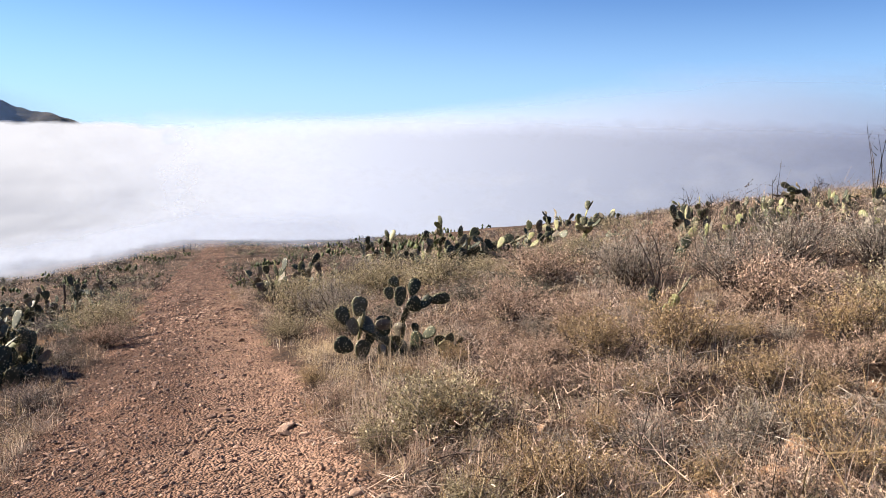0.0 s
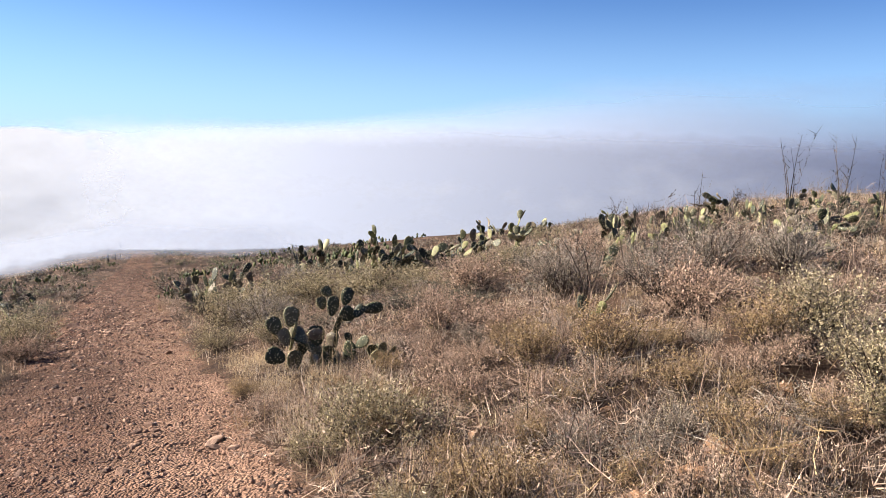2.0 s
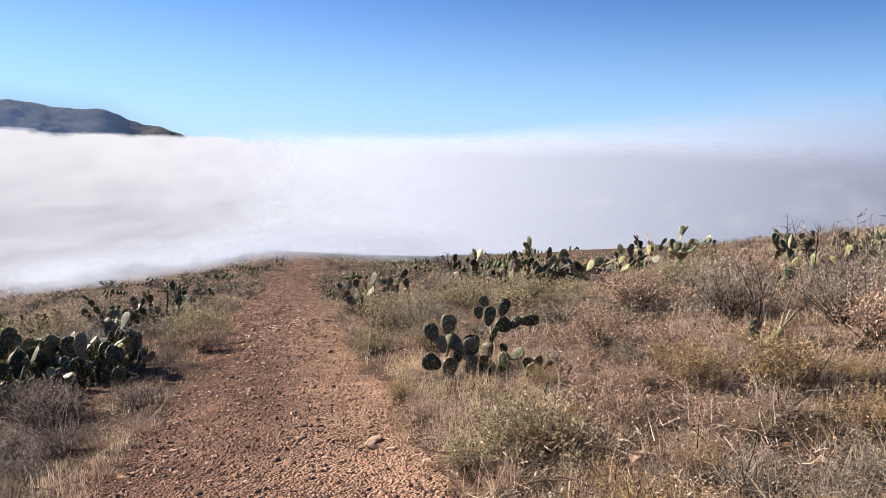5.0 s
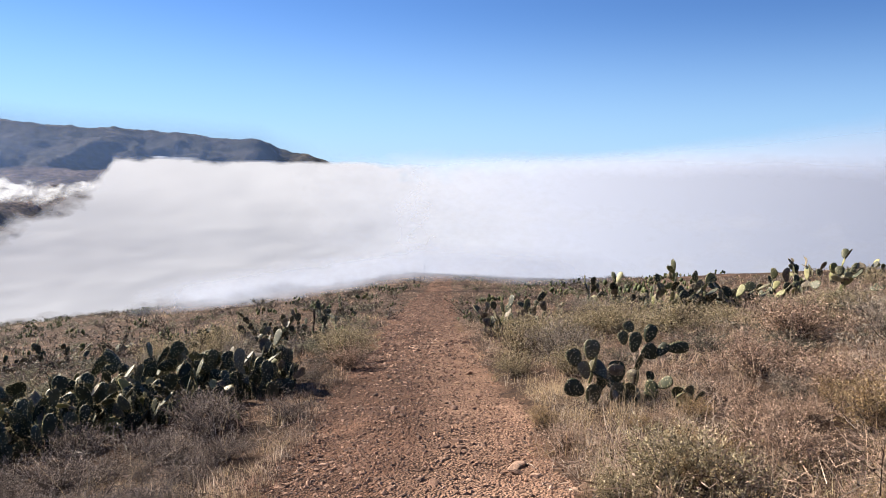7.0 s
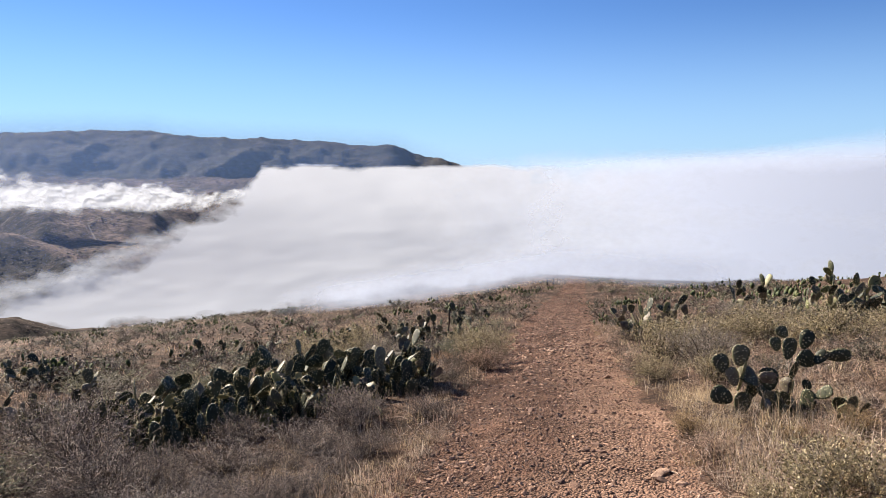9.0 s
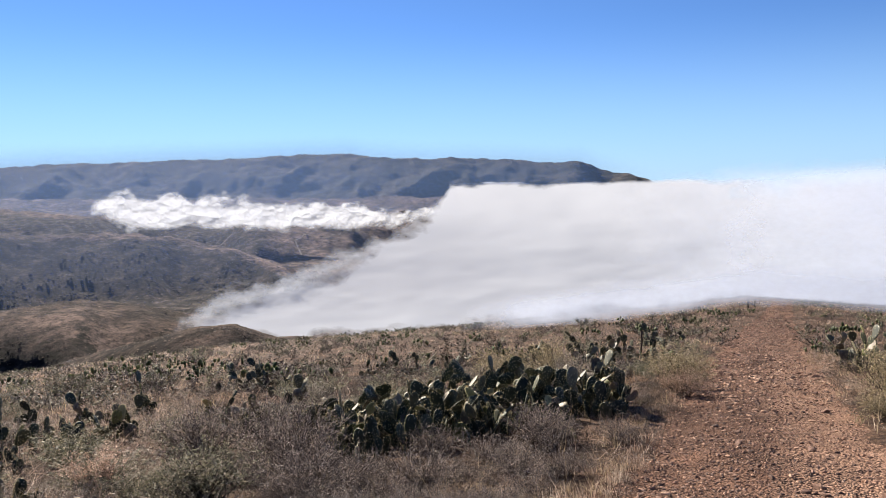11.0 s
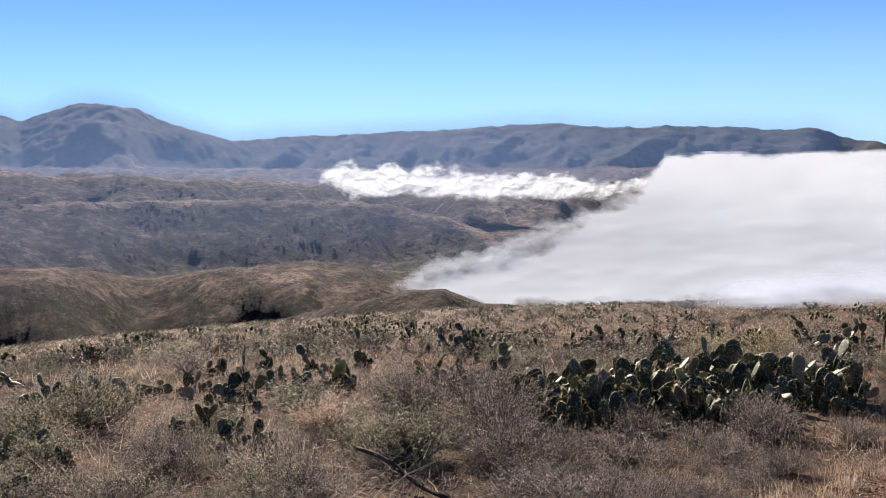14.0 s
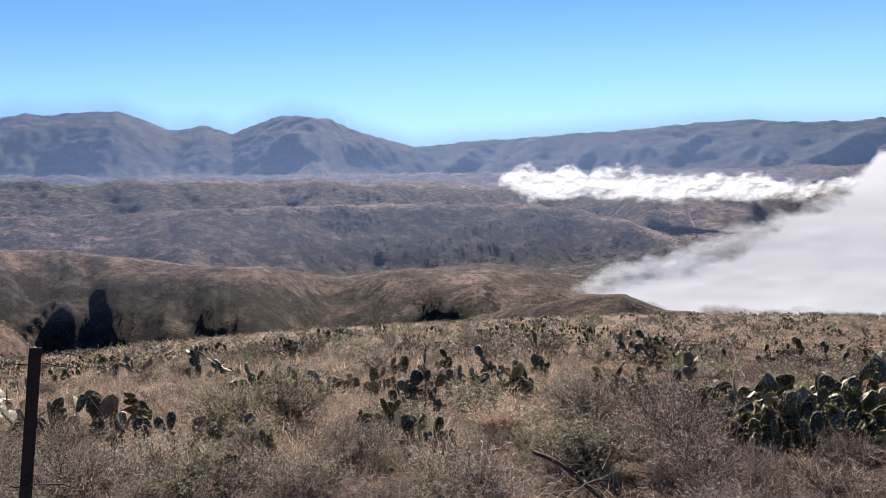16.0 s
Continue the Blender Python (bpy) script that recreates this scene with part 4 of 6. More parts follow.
def cactus_of_pads(x, y, away, rows, label, group="prickly pears on the hillside"):
    """A prickly pear with chosen pads. rows: across, up, width, height, lean in degrees, turn in degrees; away: bearing of its back."""
    root = tagged(new("prickly_pear"), label, "cactus", group)
    root.matrix_world = Matrix.Translation((x, y, ground_at(x, y))) @ Matrix.Rotation(radians(away), 4, "Z")
    for k, (px, pz, w, h, lean, turn) in enumerate(rows):
        px *= 0.8
        w, h = 0.9 * w, 0.92 * h
        # pads turned edge-on take the skin painted as sunlit
        mesh, mw, mh = (LIT_MESHES if abs(turn) >= 80 else PAD_MESHES)[k % len(PAD_MESHES)]
        m = Matrix.Translation((px, 0.08 * math.sin(k * 2.4), pz)) @ Matrix.Rotation(radians(lean), 4, "Y") @ Matrix.Rotation(radians(turn), 4, "Z")
        part("pad", mesh, root, "", m @ Matrix.Translation((0, 0, -h / 2)) @ Matrix.Diagonal((1.1 * w / mw, (w / mw + h / mh) / 2, 1.1 * h / mh, 1)))
    return root


cactus_of_pads(-0.62, 7.72, 5, [
    (-0.56, 0.45, 0.19, 0.21, -25, 10), (-0.35, 0.54, 0.20, 0.23, 5, -8), (-0.53, 0.14, 0.22, 0.22, -70, 6), (-0.32, 0.32, 0.19, 0.35, 12, 80),
    (-0.42, 0.33, 0.16, 0.20, -20, 25), (0.0, 0.35, 0.21, 0.24, -5, -14), (-0.18, 0.20, 0.20, 0.24, 14, 40), (-0.02, 0.14, 0.15, 0.22, 20, 30),
    (0.12, 0.10, 0.18, 0.24, -10, -30), (-0.3, 0.05, 0.2, 0.24, 8, 15)], "green prickly pear with round flat pads beside the dirt track")
cactus_of_pads(-0.30, 7.95, 3, [
    (-0.36, 0.62, 0.13, 0.15, -15, 10), (-0.29, 0.74, 0.13, 0.13, -40, 5), (-0.21, 0.60, 0.16, 0.23, 4, 14), (-0.02, 0.68, 0.16, 0.21, 14, -12), (-0.02, 0.50, 0.22, 0.18, 60, 8),
    (0.15, 0.54, 0.13, 0.17, 35, -24), (0.33, 0.55, 0.16, 0.25, 80, 6), (-0.15, 0.36, 0.13, 0.25, 18, 50), (-0.2, 0.14, 0.15, 0.3, 5, 30)], "tall leaning prickly pear with dark green pads beside the track")

FRONT = "low sprawling prickly pear among dry grass beside the track"
CLUMP = "dense clump of dark green prickly pear pads in dry scrub"
SLOPE = "prickly pear with dark pads standing in dry brown scrub"
CREST = "prickly pear with yellow-green pads on the brow of the hill"
ASHEN = "half dead prickly pear with grey and green pads in dry grass"
for x, y, n, sp, tall, lab, gr in [
    (0.0, 7.1, 6, 0.2, 0.30, FRONT, 0.7), (-0.42, 7.65, 9, 0.22, 0.40, FRONT, 0.8),
    (-4.3, 17.9, 11, 0.42, 0.95, CLUMP, 1.15), (-3.8, 17.1, 9, 0.4, 0.85, CLUMP, 1.15), (-3.5, 18.6, 10, 0.5, 0.95, SLOPE, 1.15),
    (0.25, 17.6, 24, 0.7, 1.35, CLUMP, 1.2), (-0.45, 18.4, 12, 0.5, 1.1, CREST, 1.1), (1.1, 18.6, 20, 0.7, 1.0, CREST, 1.2), (2.0, 19.6, 18, 0.6, 1.05, CREST, 1.2), (2.8, 20.4, 12, 0.5, 0.9, CREST, 1.1),
    (-2.6, 25.5, 8, 0.4, 0.9, SLOPE, 1.2), (-1.6, 24.0, 8, 0.4, 0.9, SLOPE, 1.2),
    (3.9, 27.6, 6, 0.25, 1.15, SLOPE, 1.1), (4.6, 27.8, 5, 0.2, 1.1, SLOPE, 1.1), (4.5, 22.5, 14, 0.5, 0.9, CREST, 1.2), (5.4, 24.0, 9, 0.4, 1.0, SLOPE, 1.2),
    (5.45, 12.7, 16, 0.4, 0.75, CLUMP, 1.1), (6.2, 16.0, 12, 0.5, 0.7, CREST, 1.0), (5.9, 12.3, 12, 0.4, 0.7, CREST, 1.0), (6.6, 11.9, 14, 0.4, 0.65, CREST, 1.05), (7.2, 11.8, 12, 0.4, 0.6, CREST, 1.0),
    (6.6, 19.0, 10, 0.4, 0.7, CREST, 1.0), (5.3, 8.7, 14, 0.45, 0.55, ASHEN, 1.0), (5.0, 7.6, 10, 0.35, 0.5, ASHEN, 1.0), (5.9, 9.6, 12, 0.45, 0.6, CREST, 1.0), (4.0, 11.0, 10, 0.45, 0.5, CREST, 0.9), (2.26, 7.4, 4, 0.12, 0.6, "lone dry prickly pear stem with one hanging brown pad", 0.8),
    (7.6, 15.5, 12, 0.5, 0.7, CREST, 1.0), (4.9, 14.4, 9, 0.4, 0.55, SLOPE, 1.0), (8.0, 12.0, 10, 0.4, 0.55, CREST, 1.0),
    (4.5, 13.2, 8, 0.4, 0.6, CREST, 0.95), (5.1, 11.6, 9, 0.4, 0.6, CREST, 0.95), (6.0, 13.4, 9, 0.4, 0.65, CREST, 1.0), (6.9, 13.3, 9, 0.4, 0.65, CREST, 1.0), (6.3, 10.8, 9, 0.4, 0.6, CREST, 0.95), (7.4, 10.7, 9, 0.4, 0.6, CREST, 0.95), (8.4, 11.0, 8, 0.4, 0.6, CREST, 0.95), (6.6, 9.6, 9, 0.4, 0.55, CREST, 0.9), (3.9, 14.6, 7, 0.4, 0.6, SLOPE, 1.0), (3.2, 17.2, 8, 0.4, 0.7, SLOPE, 1.0)]:
    cactus(x, y, n, sp, tall * (1.08 if x < 5 else 0.78), lab, int(1000 + x * 37 + y * 11), 0.30 if lab == ASHEN else 0.12, gr * (1.12 if x < 5 else 0.72), rooted=0.34, lit_share=0.34 if lab in (CREST, ASHEN) and x > 2.5 else 0.15)

for x, y, n, sp, tall, lab, gr in [
    (-6.8, 5.35, 14, 0.40, 0.55, CLUMP, 0.95), (-7.5, 5.75, 14, 0.45, 0.65, CLUMP, 1.0), (-7.2, 6.6, 16, 0.55, 0.85, CLUMP, 1.0), (-6.5, 6.2, 14, 0.5, 0.6, CLUMP, 0.95), (-6.25, 7.2, 16, 0.55, 0.75, CLUMP, 1.0), (-5.85, 7.75, 12, 0.42, 0.55, CLUMP, 0.95), (-6.05, 8.7, 14, 0.5, 0.75, CLUMP, 1.0),
    (-7.0, 7.8, 18, 0.6, 1.0, CLUMP, 1.05), (-6.9, 8.8, 16, 0.55, 0.9, CLUMP, 1.05), (-8.1, 7.0, 14, 0.6, 0.8, CLUMP, 1.0), (-8.5, 8.2, 13, 0.6, 0.75, CLUMP, 1.0), (-7.9, 9.3, 12, 0.6, 0.75, CLUMP, 1.0), (-8.4, 6.2, 10, 0.5, 0.6, CLUMP, 1.0),
    (-5.9, 9.5, 11, 0.45, 0.7, CLUMP, 1.0), (-6.4, 10.0, 10, 0.5, 0.8, CLUMP, 1.05), (-5.5, 8.8, 7, 0.35, 0.5, CLUMP, 0.95), (-7.35, 5.2, 10, 0.4, 0.55, CLUMP, 0.95), (-8.0, 5.75, 10, 0.5, 0.65, CLUMP, 1.0), (-7.7, 8.3, 12, 0.6, 0.95, CLUMP, 1.05), (-6.7, 7.0, 12, 0.5, 0.85, CLUMP, 1.0),
    (-9.9, 5.7, 10, 0.35, 0.55, ASHEN, 1.05), (-11.0, 7.0, 12, 0.5, 0.7, ASHEN, 1.05), (-7.6, 1.45, 11, 0.36, 0.40, CLUMP, 0.78), (-7.25, 1.7, 7, 0.3, 0.34, CLUMP, 0.74),
    (-14.2, 3.3, 12, 0.6, 0.7, SLOPE, 1.0), (-13.3, 4.4, 10, 0.5, 0.6, SLOPE, 1.0), (-13.6, 5.6, 10, 0.5, 0.7, SLOPE, 1.0), (-10.2, 2.5, 8, 0.4, 0.45, ASHEN, 0.95), (-15.8, 10.2, 14, 0.8, 0.75, SLOPE, 1.0), (-17.0, 10.2, 12, 0.8, 0.7, SLOPE, 1.0),
    (-12.0, 15.7, 14, 0.8, 0.8, CLUMP, 1.05), (-12.6, 24.9, 12, 0.9, 0.9, SLOPE, 1.1), (-12.4, 21.0, 14, 0.9, 0.8, SLOPE, 1.1), (-10.3, 16.5, 12, 0.7, 0.75, CLUMP, 1.0), (-9.6, 18.4, 14, 0.5, 1.05, SLOPE, 1.05), (-9.0, 17.2, 10, 0.35, 0.8, SLOPE, 1.0), (-11.3, 18.6, 12, 0.7, 0.75, SLOPE, 1.0), (-13.4, 27.6, 12, 0.9, 0.9, SLOPE, 1.1),
    (-10.1, -1.75, 10, 0.35, 0.62, SLOPE, 1.15), (-10.3, -1.25, 4, 0.12, 0.6, SLOPE, 1.1), (-8.3, -1.1, 7, 0.28, 0.40, SLOPE, 0.9), (-8.35, -0.6, 8, 0.35, 0.36, ASHEN, 0.85), (-7.8, 0.12, 5, 0.14, 0.36, SLOPE, 1.0), (-9.6, 2.3, 8, 0.3, 0.55, SLOPE, 1.0), (-16.2, -0.2, 9, 0.4, 0.75, SLOPE, 1.0), (-16.4, -0.85, 7, 0.3, 0.6, SLOPE, 1.0),
    (-20.6, 1.8, 12, 0.9, 0.7, SLOPE, 1.0), (-11.7, 2.3, 9, 0.5, 0.45, ASHEN, 0.95), (-10.8, 3.5, 10, 0.45, 0.5, SLOPE, 1.0), (-11.2, 4.2, 9, 0.4, 0.55, SLOPE, 1.0), (-12.1, 1.2, 12, 0.6, 0.5, ASHEN, 1.0), (-11.7, 0.35, 8, 0.4, 0.55, ASHEN, 1.0),
    (-11.6, 6.45, 11, 0.5, 0.62, SLOPE, 1.0), (-14.8, 15.4, 16, 1.0, 0.75, SLOPE, 1.0), (-15.6, 14.2, 14, 0.9, 0.75, SLOPE, 1.0), (-10.8, -2.9, 8, 0.3, 0.6, SLOPE, 1.15), (-10.0, -2.3, 8, 0.35, 0.5, SLOPE, 1.15), (-6.0, -0.2, 4, 0.14, 0.3, SLOPE, 0.95), (-19.8, -2.8, 8, 0.6, 0.6, SLOPE, 1.0), (-13.9, -3.7, 8, 0.4, 0.6, SLOPE, 1.1),
    (-7.4, 7.3, 16, 0.7, 0.5, CLUMP, 0.95), (-6.7, 6.6, 14, 0.6, 0.45, CLUMP, 0.9), (-7.6, 6.4, 14, 0.6, 0.5, CLUMP, 0.95), (-6.5, 7.9, 14, 0.6, 0.5, CLUMP, 0.95), (-7.2, 8.6, 14, 0.6, 0.55, CLUMP, 0.95), (-5.75, 9.6, 4, 0.2, 0.45, FRONT, 1.0), (-13.9, 9.6, 10, 0.6, 0.6, SLOPE, 1.0), (-10.6, 6.3, 8, 0.4, 0.5, SLOPE, 1.0)]:
    cactus(x, y, n, sp, tall * (0.88 if lab == CLUMP else 1.0), lab, int(3000 + x * 41 + y * 13), 0.30 if lab == ASHEN else 0.09, gr * (1.14 if lab == CLUMP else 1.05))

# the far field of prickly pears, too many to count
pad_lo = []
for k in range(14):
    g = np.random.default_rng(300 + k)
    pieces = []
    for j in range(15):
        u = np.linspace(0, 2 * np.pi, 8, endpoint=False)
        w, h = g.uniform(0.12, 0.19), g.uniform(0.16, 0.23)
        ring = np.stack([np.cos(u) * w / 2 * (0.85 + 0.2 * np.sin(u)), np.zeros(8), h / 2 + np.sin(u) * h / 2], 1)
        v = np.vstack([ring, [[0, 0.018, h * 0.5], [0, -0.018, h * 0.5]]])
        t = np.array([[a, (a + 1) % 8, 8] for a in range(8)] + [[(a + 1) % 8, a, 9] for a in range(8)])
        a, tilt = g.uniform(0, np.pi * 2), g.normal(0, 0.35)
        v = v @ np.array([[np.cos(tilt), 0, -np.sin(tilt)], [0, 1, 0], [np.sin(tilt), 0, np.cos(tilt)]])
        v = v @ np.array([[np.cos(a), np.sin(a), 0], [-np.sin(a), np.cos(a), 0], [0, 0, 1]])
        pieces.append((v + [g.normal(0, 0.3), g.normal(0, 0.3), max(-0.03, 0.30 * g.random() ** 1.6 - 0.03)], t, 0))
    v, t, _ = joined(pieces)
    pad_lo.append((v, t))
x, y = strewn(560, 20, 105, 8, 106, 1.3, 1.3)
keep = fbm(x / 7, y / 7, 44, 3) > -0.02
x, y = x[keep], y[keep]
x2, y2 = strewn(22, 24, 60, -4, 8, 1.4, 1.3)
x, y = np.concatenate([x, x2]), np.concatenate([y, y2])
PAD_FAR = plant_mat("far_cactus_skin", [(0.0, (0.045, 0.065, 0.03)), (0.6, (0.08, 0.105, 0.042)), (0.9, (0.14, 0.15, 0.06)), (1.0, (0.24, 0.22, 0.12))], 0.12)
scattered("prickly_pear_field", pad_lo, x, y, rng.uniform(0.7, 1.35, len(x)), [PAD_FAR], np.zeros(len(x), int), "scattered dark prickly pears over the far slope", "cacti")

# ---- shrubs ----
def shrub_kind(seed, wood, leafmat, **kw):
    (wv, wt, wm), (lv, lt) = shrub_shape(seed, **kw)
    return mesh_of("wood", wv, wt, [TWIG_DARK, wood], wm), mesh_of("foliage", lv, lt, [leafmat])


def shrub(kind, x, y, scale, label, group="shrubs on the hillside", name="shrub", high=1.0):
    if math.hypot(x, y) < 11 and x < -3.5 and label in (GREY, BROWN, OLIVE):  # beyond the track: olive, withered and bleached bushes
        k = int(abs(x * 17.3 + y * 29.7) * 3)
        near_road = math.degrees(math.atan2(-x, y)) < 60
        kind, label = (DUSKBUSH[k % 3], DUSK) if near_road else ((MOSSBUSH[k % 3], MOSSY), (DUSKBUSH[k % 3], DUSK), (DUSKBUSH[(k + 1) % 3], DUSK), (PALEBUSH[k % 3], BLEACHED), (MOSSBUSH[(k + 1) % 3], MOSSY))[k % 5]
    root = tagged(new(name), label, "shrub", group)
    root.matrix_world = place(x, y, 0.03, rng.uniform(0, 6.28)) @ Matrix.Diagonal((scale, scale, scale * high, 1))
    part("wood", kind[0], root)
    part("foliage", kind[1], root)
    return root


SAGEBUSH = [shrub_kind(400 + k, TWIG_GREY, SAGE, width=1.0, height=0.62, stems=85, twigs=8, leaves=10, leaf=0.0105, thick=0.006) for k in range(3)]
GREYBUSH = [shrub_kind(410 + k, TWIG_GREY, SAGE_GREY, width=1.0, height=0.60, stems=110, twigs=9, leaves=6, leaf=0.0082, thick=0.006) for k in range(3)]
BROWNBUSH = [shrub_kind(420 + k, TWIG, BROWN_LEAF, width=1.0, height=0.55, stems=95, twigs=9, leaves=9, leaf=0.0095, thick=0.0055) for k in range(3)]
OCHREBUSH = [shrub_kind(430 + k, TWIG, OCHRE, width=0.9, height=0.60, stems=80, twigs=7, leaves=11, leaf=0.0095, thick=0.005, upright=0.7) for k in range(2)]
BIGBUSH = [shrub_kind(440 + k, TWIG_GREY, SAGE, width=1.1, height=0.55, stems=120, twigs=8, leaves=12, leaf=0.0108, thick=0.006, upright=0.3) for k in range(2)]
DUSKBUSH = [shrub_kind(450 + k, TWIG_GREY, DUSK_LEAF, width=1.0, height=0.58, stems=105, twigs=9, leaves=6, leaf=0.009, thick=0.006) for k in range(3)]
MOSSBUSH = [shrub_kind(452 + k, TWIG_GREY, MOSS, width=1.0, height=0.56, stems=90, twigs=8, leaves=10, leaf=0.0105, thick=0.006) for k in range(3)]
PINKBUSH = [shrub_kind(458, TWIG, PINK, width=0.9, height=0.6, stems=80, twigs=8, leaves=8, leaf=0.0095, thick=0.005, upright=0.7)]
PALEBUSH = [shrub_kind(455 + k, PALE, SAGE_GREY, width=1.0, height=0.55, stems=70, twigs=8, leaves=4, leaf=0.011, thick=0.005) for k in range(3)]

OLIVE = "rounded olive-green sage bush in dry grass"
GREY = "grey twiggy dry bush with sparse leaves"
MOSSY = "low rounded bush with dull olive-green leaves"
DUSK = "dull dark brown twiggy bush with withered leaves"
BLEACHED = "bleached pale grey dry bush with bare twigs"
BROWN = "low reddish-brown dry bush with fine twigs"
YELLOW = "upright yellow-ochre bush with fine twigs"
for kinds, x, y, s, lab, high in [
    (BIGBUSH, 0.02, 4.75, 0.85, OLIVE, 0.95), (SAGEBUSH, -0.35, 4.5, 0.5, OLIVE, 0.9), (OCHREBUSH, 0.55, 3.45, 0.55, YELLOW, 0.75), (OCHREBUSH, 1.35, 3.3, 0.45, YELLOW, 0.7), (SAGEBUSH, 0.2, 3.3, 0.5, YELLOW, 0.7),
    (BIGBUSH, -2.05, 13.6, 1.5, OLIVE, 0.85), (BIGBUSH, -1.2, 14.6, 1.5, OLIVE, 0.85), (SAGEBUSH, -2.6, 12.6, 1.3, OLIVE, 1.0), (GREYBUSH, -1.75, 11.4, 1.3, GREY, 0.9), (BIGBUSH, 0.0, 13.2, 1.4, GREY, 0.8), (SAGEBUSH, -2.3, 10.6, 0.8, BROWN, 0.9),
    (GREYBUSH, 4.2, 8.6, 1.3, GREY, 0.95), (GREYBUSH, 3.3, 8.0, 1.15, BROWN, 1.0), (GREYBUSH, 4.6, 7.6, 1.1, GREY, 0.95), (GREYBUSH, 2.5, 9.5, 1.3, GREY, 1.0), (BROWNBUSH, 3.1, 6.6, 1.1, BROWN, 1.0),
    (OCHREBUSH, 3.0, 5.2, 0.8, YELLOW, 0.9), (SAGEBUSH, 3.55, 5.4, 0.95, OLIVE, 0.95), (SAGEBUSH, 3.3, 4.2, 0.9, OLIVE, 0.9), (SAGEBUSH, 2.95, 3.55, 0.7, OLIVE, 0.9), (OCHREBUSH, 1.9, 5.6, 0.9, YELLOW, 0.9), (OCHREBUSH, 1.35, 6.0, 0.85, YELLOW, 0.85), (OCHREBUSH, 2.1, 4.55, 0.6, YELLOW, 0.85),
    (SAGEBUSH, 2.0, 13.5, 1.4, OLIVE, 0.55), (SAGEBUSH, 3.0, 15.0, 1.4, OLIVE, 0.5), (SAGEBUSH, 4.4, 17.8, 1.4, OLIVE, 0.6), (BIGBUSH, 1.0, 15.0, 1.2, OLIVE, 0.5), (BROWNBUSH, 1.6, 11.0, 1.5, BROWN, 0.8), (BROWNBUSH, 3.6, 12.4, 1.5, BROWN, 0.8),
    (BROWNBUSH, 0.9, 8.6, 1.1, BROWN, 0.8), (BROWNBUSH, 1.4, 7.4, 1.0, BROWN, 0.8), (BROWNBUSH, 0.6, 6.3, 0.8, BROWN, 0.7), (BROWNBUSH, 0.75, 5.3, 0.7, BROWN, 0.8), (BROWNBUSH, 1.3, 4.9, 0.6, BROWN, 0.8),
    (BROWNBUSH, -0.9, 6.1, 0.6, BROWN, 0.6), (OCHREBUSH, -1.25, 6.9, 0.55, YELLOW, 0.6), (SAGEBUSH, -1.3, 9.6, 0.8, GREY, 0.9),
    (GREYBUSH, -7.35, 4.7, 1.3, GREY, 1.0), (GREYBUSH, -6.5, 4.3, 1.2, GREY, 0.9), (GREYBUSH, -6.1, 3.0, 1.1, GREY, 0.9), (BROWNBUSH, -5.5, 3.7, 1.0, BROWN, 0.8), (GREYBUSH, -5.0, 4.6, 0.9, GREY, 0.8), (SAGEBUSH, -6.0, 5.9, 0.75, OLIVE, 0.8), (GREYBUSH, -8.3, 4.2, 1.2, GREY, 0.9), (SAGEBUSH, -9.0, 4.4, 1.0, OLIVE, 0.9),
    (PINKBUSH, -7.45, 2.62, 0.85, "bright pinkish dry bush with fine seed heads", 0.8), (SAGEBUSH, -6.6, 0.9, 0.9, OLIVE, 0.8), (GREYBUSH, -6.0, 1.6, 0.9, GREY, 0.8), (SAGEBUSH, -5.6, 0.4, 0.8, OLIVE, 0.8), (GREYBUSH, -5.2, 1.6, 0.8, GREY, 0.8), (SAGEBUSH, -8.9, -0.1, 1.1, OLIVE, 1.0), (SAGEBUSH, -9.4, 0.6, 1.2, OLIVE, 1.0), (GREYBUSH, -7.2, -0.9, 1.0, GREY, 0.8), (GREYBUSH, -6.6, -1.4, 1.0, GREY, 0.8), (GREYBUSH, -8.9, -1.9, 0.9, GREY, 0.8), (SAGEBUSH, -5.9, -0.9, 0.7, OLIVE, 0.7),
    (SAGEBUSH, -4.35, 7.3, 0.6, BROWN, 0.8), (BROWNBUSH, -4.9, 6.6, 0.8, BROWN, 0.8), (BROWNBUSH, -4.6, 5.6, 0.7, BROWN, 0.7), (SAGEBUSH, -5.9, 12.4, 1.3, OLIVE, 0.9), (BROWNBUSH, -5.4, 11.3, 0.9, "rusty orange dry bush at the edge of the track", 0.9), (SAGEBUSH, -6.9, 14.2, 1.2, OLIVE, 0.9), (GREYBUSH, -7.6, 11.6, 1.3, GREY, 0.9), (SAGEBUSH, -9.2, 12.8, 1.5, OLIVE, 0.9), (SAGEBUSH, -10.6, 13.0, 1.5, OLIVE, 0.8)]:
    shrub(kinds[int(abs(x * 7 + y * 3)) % len(kinds)], x, y, s, lab, high=high)

# more bushes strewn over the slope, of lighter build
SAGE_FAR = [shrub_kind(480 + k, TWIG_GREY, FIELD_GREEN, width=1.0, height=0.62, stems=48, twigs=6, leaves=8, leaf=0.016, thick=0.010) for k in range(3)]
GREY_FAR = [shrub_kind(484 + k, TWIG_GREY, SAGE_GREY, width=1.0, height=0.60, stems=56, twigs=7, leaves=4, leaf=0.013, thick=0.010) for k in range(3)]
BROWN_FAR = [shrub_kind(488 + k, TWIG, FIELD_BROWN, width=1.0, height=0.55, stems=50, twigs=7, leaves=5, leaf=0.014, thick=0.009) for k in range(3)]
g = random.Random(11)
